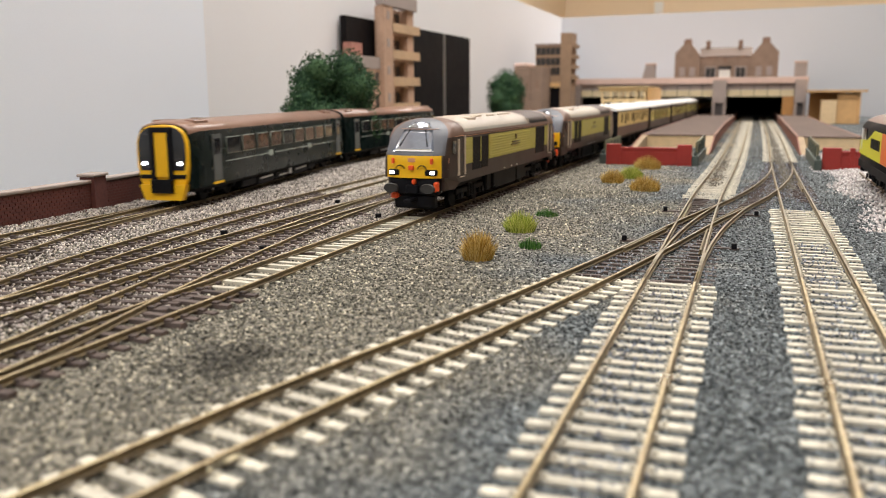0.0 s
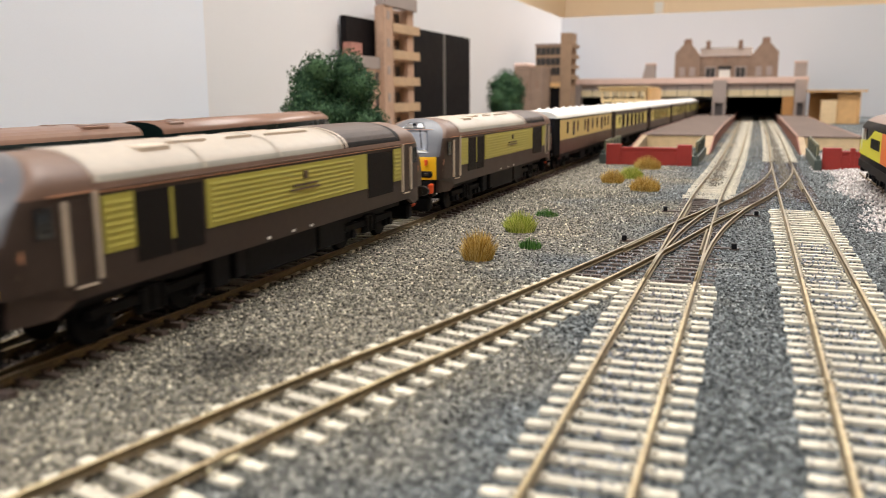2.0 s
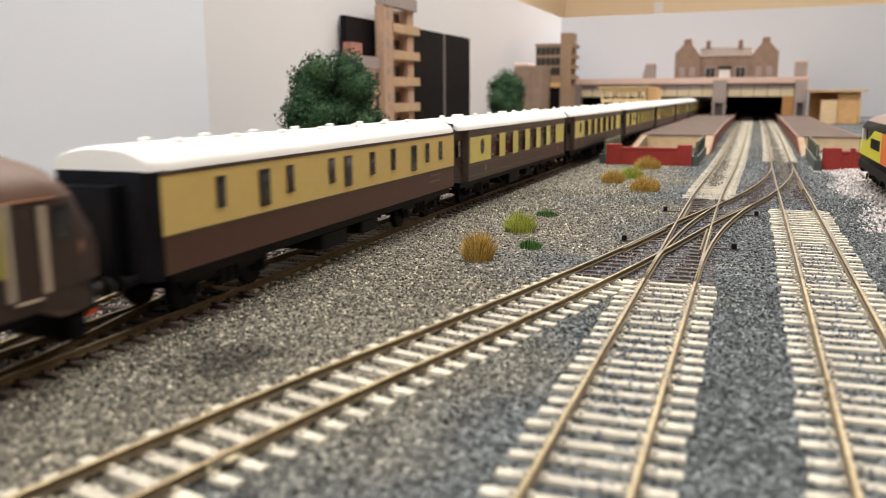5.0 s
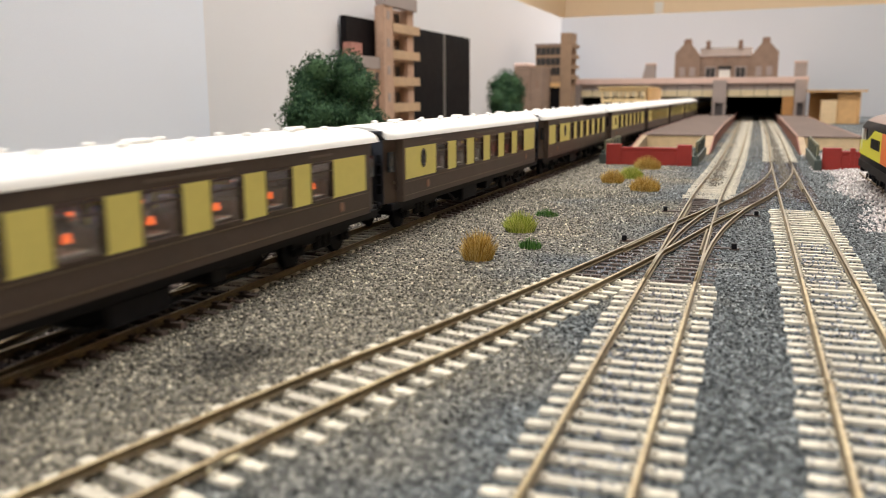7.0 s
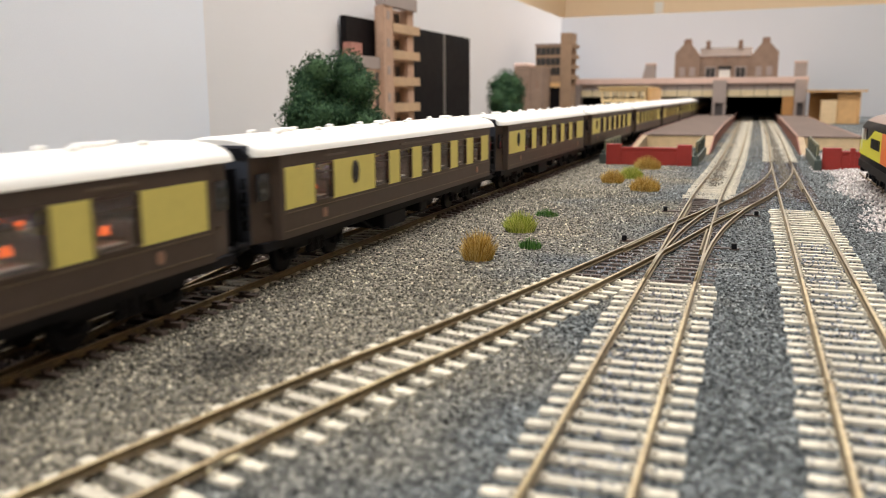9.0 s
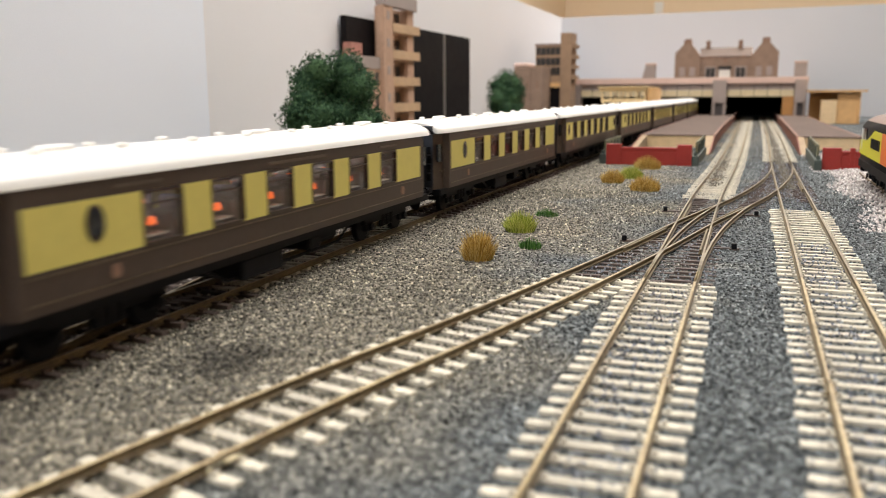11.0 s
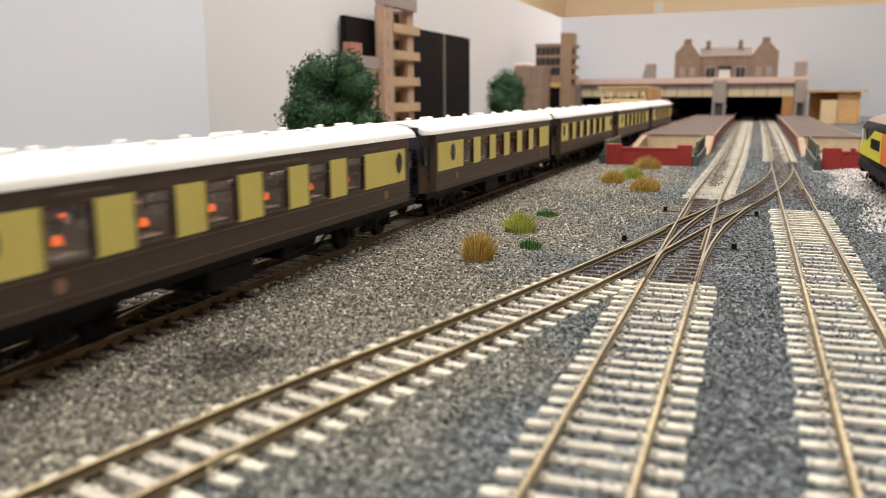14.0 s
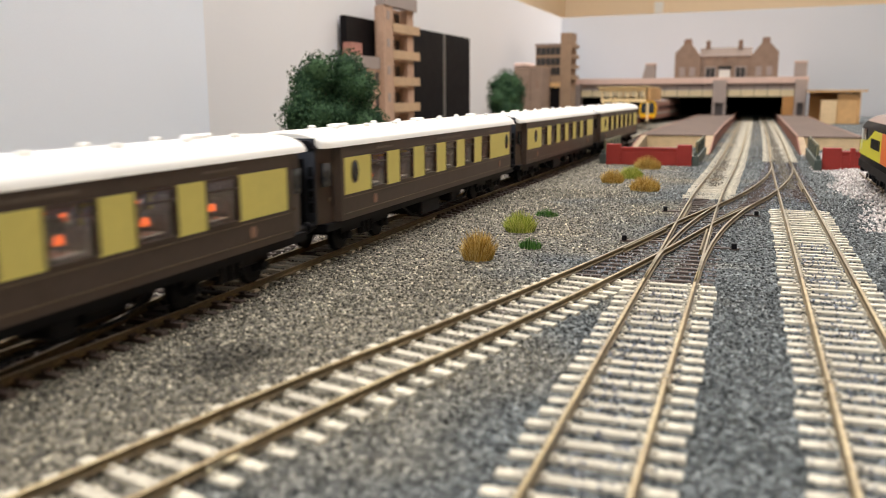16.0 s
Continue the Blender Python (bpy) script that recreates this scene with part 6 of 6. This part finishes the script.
def stones(name, label, places, sizes, mat, seed):
    """Loose stones joined into one mesh: squashed and turned eight-sided grains."""
    rng = np.random.default_rng(seed)
    n = len(places)
    base = np.array([(1, 0, 0), (-1, 0, 0), (0, 1, 0), (0, -1, 0), (0, 0, 1), (0, 0, -1)], float)
    tri = np.array([(0, 2, 4), (2, 1, 4), (1, 3, 4), (3, 0, 4), (2, 0, 5), (1, 2, 5), (3, 1, 5), (0, 3, 5)])
    v = np.repeat(base[None], n, 0) * rng.uniform(0.6, 1.25, (n, 6, 1)) * sizes[:, None, None]
    q = rng.normal(size=(n, 4))
    q /= np.linalg.norm(q, axis=1, keepdims=True)
    w, x, y, z = q.T
    R = np.stack([1 - 2 * (y * y + z * z), 2 * (x * y - z * w), 2 * (x * z + y * w), 2 * (x * y + z * w), 1 - 2 * (x * x + z * z), 2 * (y * z - x * w),
                  2 * (x * z - y * w), 2 * (y * z + x * w), 1 - 2 * (x * x + y * y)], 1).reshape(n, 3, 3)
    v = np.einsum("nij,nkj->nki", R, v) + places[:, None, :]
    f = (tri[None] + 6 * np.arange(n)[:, None, None]).reshape(-1)
    me = bpy.data.meshes.new(name)
    me.vertices.add(n * 6)
    me.vertices.foreach_set("co", v.astype(np.float32).ravel())
    me.loops.add(len(f))
    me.loops.foreach_set("vertex_index", f.astype(np.int32))
    me.polygons.add(n * 8)
    me.polygons.foreach_set("loop_start", np.arange(0, len(f), 3, dtype=np.int32))
    me.update(calc_edges=True)
    me.materials.append(mat)
    return tagged(new(name, me), label, "ballast", kind="stuff")


def scatter(n, x0, x1, y0, y1, seed):
    rng = np.random.default_rng(seed)
    p = np.stack([rng.uniform(x0, x1, n), rng.uniform(y0, y1, n), rng.uniform(0.0019, 0.0025, n)], 1)
    return p[(p[:, 0] > -1.2 * p[:, 1] - 0.02) & (p[:, 0] < 0.2 * p[:, 1] + 0.03)]


near = np.concatenate([scatter(62000, -0.20, 0.08, 0.08, 0.30, 1), scatter(70000, -0.32, 0.10, 0.30, 0.58, 2), scatter(46000, -0.40, 0.16, 0.58, 1.1, 3)])
rng = np.random.default_rng(9)
stones("ballast_stones", "loose grey granite ballast chippings", near, rng.uniform(0.00035, 0.00075, len(near)) * (1 + 0.5 * np.clip(near[:, 1] - 0.4, 0, 1)), STONES, 4)
weathered = scatter(84000, -0.40, -0.170, 0.14, 0.90, 6)
for line in (PATH_E, PATH_F, PATH_G, PATH_X, PATH_D):
    # keep a thinner layer between the rails, so that the sleepers show through in places
    gauge = np.interp(weathered[:, 1], [p[1] for p in line], [p[0] for p in line])
    off = np.abs(weathered[:, 0] - gauge)
    weathered[:, 2] += np.where(off > 0.0155, 0.00012, 0)
weathered[:, 2] += 0.00015 + 0.00065 * np.clip(np.sin(weathered[:, 0] * 61 + 2 * np.sin(weathered[:, 1] * 23)) * np.sin(weathered[:, 1] * 47 + weathered[:, 0] * 20), 0, 1)
weathered = weathered[~((np.abs(weathered[:, 0] - D_X) < 0.0105) & (weathered[:, 1] > 0.23) & (weathered[:, 1] < 0.425))]
stones("weathered_ballast", "weathered pale grey ballast between the older tracks", weathered, rng.uniform(0.0004, 0.0008, len(weathered)), WARM_STONES, 7)
n = 16000
bank = np.stack([rng.uniform(0.050, 0.15, n), rng.uniform(0.44, 0.98, n), np.zeros(n)], 1)
edge = 0.060 + 0.006 * np.sin(bank[:, 1] * 37) - 0.01 * np.clip(bank[:, 1] - 0.8, -0.3, 0.2)
bank = bank[bank[:, 0] > edge + rng.normal(0, 0.003, n)]
bank[:, 2] = 0.0023 + np.clip((bank[:, 0] - 0.064) * 0.12, 0, 0.0016) + rng.uniform(-0.0002, 0.0004, len(bank))
stones("pale_ballast", "fresh white granite ballast round the siding", bank, rng.uniform(0.0005, 0.0011, len(bank)), PALE_STONES, 5)


DIRT = stones_material("track_dirt", [(0, (0.13, 0.095, 0.07)), (0.6, (0.28, 0.22, 0.16)), (1, (0.50, 0.44, 0.36))])
n = 9000
dirt = np.stack([rng.choice([A_X, B_X], n) + rng.normal(0, 0.0028, n), rng.uniform(0.62, 2.3, n), rng.uniform(0.0026, 0.0034, n)], 1)
wide = np.stack([rng.uniform(-0.055, 0.060, n), 0.85 + 1.45 * rng.random(n) ** 0.8, rng.uniform(0.0020, 0.0026, n)], 1)
dirt = np.concatenate([dirt, wide])
n = len(dirt)
stones("track_dirt", "brown dirt and fine ballast between the platform rails", dirt, rng.uniform(0.0005, 0.0011, n), DIRT, 8)


# grains lying on the sleepers of the near tracks
spots = []
for line, count in ((smooth_path(PATH_A[:2], 0.01), 1100), (smooth_path(PATH_B[:2], 0.01), 1300), (smooth_path(PATH_C[:7], 0.01), 600)):
    pick = rng.integers(3, len(line) - 1, count)
    clump = np.abs(np.sin(pick * 0.9)) > rng.random(count) * 0.9
    for i in pick[clump]:
        p = line[i]
        spots.append((p.x + rng.normal(0, 0.0058), p.y + rng.uniform(-0.006, 0.006), rng.uniform(0.0028, 0.0035)))
for y in rng.uniform(0.302, 0.85, 2600):
    u, v = line_x(PATH_C, y), line_x(PATH_A if y < 0.5 else PATH_B, y)
    spots.append((rng.uniform(min(u, v) - 0.014, max(u, v) + 0.014), y, rng.uniform(0.0024, 0.0034)))
spots = np.array(spots)
stones("stray_ballast", "stray ballast grains lying on the sleepers", spots, rng.uniform(0.0003, 0.0006, len(spots)), WARM_STONES, 12)


# ---- turnout fittings ----
def point_motor(x, y, turn):
    ob = thing("point_lever", "small black point lever box on a long timber", "point lever", "point levers")
    ob.matrix_world = pose(x, y, 0, 0, 0, turn)
    part("lever_box", box(-0.0011, 0.0011, -0.0016, 0.0016, 0.0028, 0.0053, bevel=0.0003), BLACK_PLASTIC, ob)
    part("tie_bar", box(-0.002, 0.0240, -0.0014, 0.0014, 0.0, 0.0031), TIMBER, ob)
    return ob


point_motor(-0.0510, 0.3800, 8)
point_motor(-0.0036, 0.3730, 180)
point_motor(-0.0427, 0.4850, 8)
point_motor(0.0058, 0.4810, 180)
for x, y, turn in ((-0.1935, 0.3050, 5), (-0.2330, 0.3340, 175), (-0.1860, 0.4080, 170), (-0.2350, 0.4560, 170)):
    point_motor(x, y, turn)


# ---- the locomotive on the siding and the railcar in the station ----
def siding_locomotive():
    ob = thing("diesel_locomotive", "black, lime-yellow and orange diesel locomotive on the siding", "locomotive")
    ob.matrix_world = pose(0.0925, 0.396, RAIL_TOP)
    H, L = 0.0180, 0.270
    out = [(H, 0.0130), (H, 0.0390), (0.0152, 0.0430), (0.0085, 0.0466), (0, 0.0477), (-0.0085, 0.0466), (-0.0152, 0.0430), (-H, 0.0390), (-H, 0.0130)]
    bm = add_shell(bmesh.new(), out, [0.0, L - 0.004, L], inset=[1, 1, 0.95])
    part("body", bm, BLACK_PLASTIC, ob, "black bodyshell with brown-grey roof")
    bm = bmesh.new()
    add_shell(bm, [(0.0154, 0.0432), (0.0087, 0.0469), (0, 0.0480), (-0.0087, 0.0469), (-0.0154, 0.0432)], [0.0, L - 0.003], cap=False)
    part("roof", bm, UMBER_ROOF, ob)
    for s in (-1, 1):
        def side(poly, t=0.0004):
            return add_prism(bmesh.new(), poly, "x", *sorted((s * (H - 0.0003), s * (H + t))))
        part("lime_panel", side([(L - 0.001, 0.0205), (L - 0.001, 0.0300), (L - 0.040, 0.0315), (L - 0.070, 0.0385), (L - 0.104, 0.0385), (L - 0.104, 0.0205)]), LIME, ob, "lime-yellow side panel")
        part("orange_panel", side([(L - 0.104, 0.0205), (L - 0.104, 0.0385), (0.02, 0.0387), (0.02, 0.0205)]), FIERY, ob, "orange side panel")
        for k, (a, w) in enumerate(((0.058, 0.007), (0.067, 0.006), (0.075, 0.007), (0.084, 0.005), (0.091, 0.007))):
            part("logo_bar", side([(L - a, 0.0272), (L - a, 0.0335), (L - a - w, 0.0335), (L - a - w, 0.0272)], 0.0007), BLACK_PLASTIC, ob)
        part("cab_window", side([(L - 0.018, 0.0310), (L - 0.018, 0.0385), (L - 0.034, 0.0385), (L - 0.034, 0.0310)], 0.0006), GLASS_DARK, ob)
        # White strip stands in for a bright bluish cab window, not a rail.
        part("handrail", side([(L - 0.0110, 0.0240), (L - 0.0110, 0.0380), (L - 0.0128, 0.0380), (L - 0.0128, 0.0240)], 0.0008), WHITE, ob)
        part("lower_sill", side([(0.0, 0.0115), (0.0, 0.0165), (L, 0.0165), (L, 0.0115)]), BLACK_PLASTIC, ob)
        part("number_bar", side([(0.070, 0.026), (0.070, 0.034), (0.10, 0.034), (0.10, 0.026)], 0.0007), BLACK_PLASTIC, ob)
    part("cab_front", box(-H + 0.001, H - 0.001, L, L + 0.003, 0.0130, 0.0385, bevel=0.001), YELLOW, ob)
    part("buffer_beam", box(-0.0165, 0.0165, L, L + 0.005, 0.0070, 0.0150, bevel=0.0008), BLACK_PLASTIC, ob)
    part("underframe", box(-0.0150, 0.0150, 0.01, L, 0.0090, 0.0130), BLACK_PLASTIC, ob)
    part("fuel_tank", box(-0.0155, 0.0155, 0.11, 0.16, 0.0035, 0.0120, bevel=0.001), BLACK_PLASTIC, ob)
    part("roof_fan", box(-0.006, 0.006, L - 0.07, L - 0.05, 0.0474, 0.0492, bevel=0.0008), BLACK_PLASTIC, ob)
    buffers(ob, L + 0.004, 1)
    bogie(ob, 0.055, 0.052, 3, 0.0145)
    bogie(ob, L - 0.055, 0.052, 3, 0.0145)
    return ob


siding_locomotive()


def station_railcar():
    ob = thing("diesel_railcar", "reddish-brown railcar with yellow front standing in the station", "railcar")
    ob.matrix_world = pose(-0.2100, 1.87, RAIL_TOP, 0, 0, -5.2)
    H = 0.0178
    out = [(H, 0.0090), (H, 0.0390)] + roof_outline(H * 0.96, 0.0410, 0.0480, 8) + [(-H, 0.0390), (-H, 0.0090)]
    bm = add_shell(bmesh.new(), out, [0.002, 0.30])
    part("body", bm, DULL_RED, ob, "dull reddish-brown bodyshell")
    part("roof_panel", add_shell(bmesh.new(), roof_outline(H * 0.98, 0.0412, 0.0484, 8), [0.004, 0.30]), UMBER_ROOF, ob)
    poly = [(-0.0125, 0.0095), (0.0125, 0.0095), (0.0165, 0.0130), (H, 0.0180), (H, 0.0350), (0.0150, 0.0420), (0.0090, 0.0455), (-0.0090, 0.0455), (-0.0150, 0.0420), (-H, 0.0350), (-H, 0.0180), (-0.0165, 0.0130)]
    part("front", add_prism(bmesh.new(), poly, "y", -0.002, 0.002), YELLOW, ob, "warning-yellow cab front with rounded foot")
    screen = [(-0.0120, 0.0195), (0.0120, 0.0195), (0.0145, 0.0225), (0.0145, 0.0360), (0.0115, 0.0425), (-0.0115, 0.0425), (-0.0145, 0.0360), (-0.0145, 0.0225)]
    part("windscreen", add_prism(bmesh.new(), screen, "y", -0.0032, -0.0005), GLASS_DARK, ob)
    part("red_foot", box(-0.0110, 0.0110, -0.0034, 0.0, 0.0092, 0.0118, bevel=0.0006), FIERY, ob, "orange-red lower edge of the front")
    part("bumper", box(-0.012, 0.012, -0.005, 0.001, 0.0045, 0.0092, bevel=0.001), BLACK_PLASTIC, ob)
    for s in (-1, 1):
        for k in range(8):
            part("window", box(*sorted((s * (H - 0.0005), s * (H + 0.0003))), 0.03 + k * 0.032, 0.05 + k * 0.032, 0.0270, 0.0360), GLASS_DARK, ob)
        part("waist_band", box(*sorted((s * (H - 0.0005), s * (H + 0.0002))), 0.006, 0.299, 0.0185, 0.0215), LINE_GREY, ob)
    part("underframe", box(-0.014, 0.014, 0.01, 0.29, 0.0060, 0.0092), BLACK_PLASTIC, ob)
    bogie(ob, 0.05, 0.034)
    bogie(ob, 0.25, 0.034)
    return ob


DULL_RED = material("dull_red_brown_paint", (0.26, 0.13, 0.105), 0.45, vary=0.12)
station_railcar()


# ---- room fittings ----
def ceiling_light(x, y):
    ob = thing("ceiling_light", "unseen white rectangular ceiling light panel", "ceiling light", "room ceiling lights")
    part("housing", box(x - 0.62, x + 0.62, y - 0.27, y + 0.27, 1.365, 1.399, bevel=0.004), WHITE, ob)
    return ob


# The first panel goes with the lamp added for the train fronts.
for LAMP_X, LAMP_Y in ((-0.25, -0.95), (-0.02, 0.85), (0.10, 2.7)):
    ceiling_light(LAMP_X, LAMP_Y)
plate = thing("wall_socket", "cream wall plate high on the room wall", "wall plate")
part("plate", box(-0.510, -0.430, 4.490, 4.4995, 0.44, 0.535, bevel=0.002), CREAM, plate)
part("insert", box(-0.492, -0.448, 4.486, 4.4899, 0.465, 0.520, bevel=0.001), WHITE, plate)


# ---- movement ----
def motions():
    for ob, offset in MAIN_TRAIN:
        walk(ob, main_line_rows(offset))
    for ob, offset in RAILCARS:
        walk(ob, railcar_rows(offset))


MAIN_TRAIN = [(locomotive(True), 0.0), (locomotive(False), 0.273), (brake_coach(), 0.552)]
PATTERNS = {kind: pullman(kind) for kind in ("plain", "inset", "pair")}
used = set()
for k in range(10):
    kind = {2: "inset", 5: "pair", 7: "pair"}.get(k, "plain")
    place = pose(D_X, 0.815 + 0.281 * k, RAIL_TOP)
    MAIN_TRAIN.append((copy_thing(PATTERNS[kind], place) if kind in used else PATTERNS[kind], 0.815 + 0.281 * k))
    used.add(kind)
RAILCARS = [(railcar(True), -0.013), (railcar(False), 0.290)]
motions()
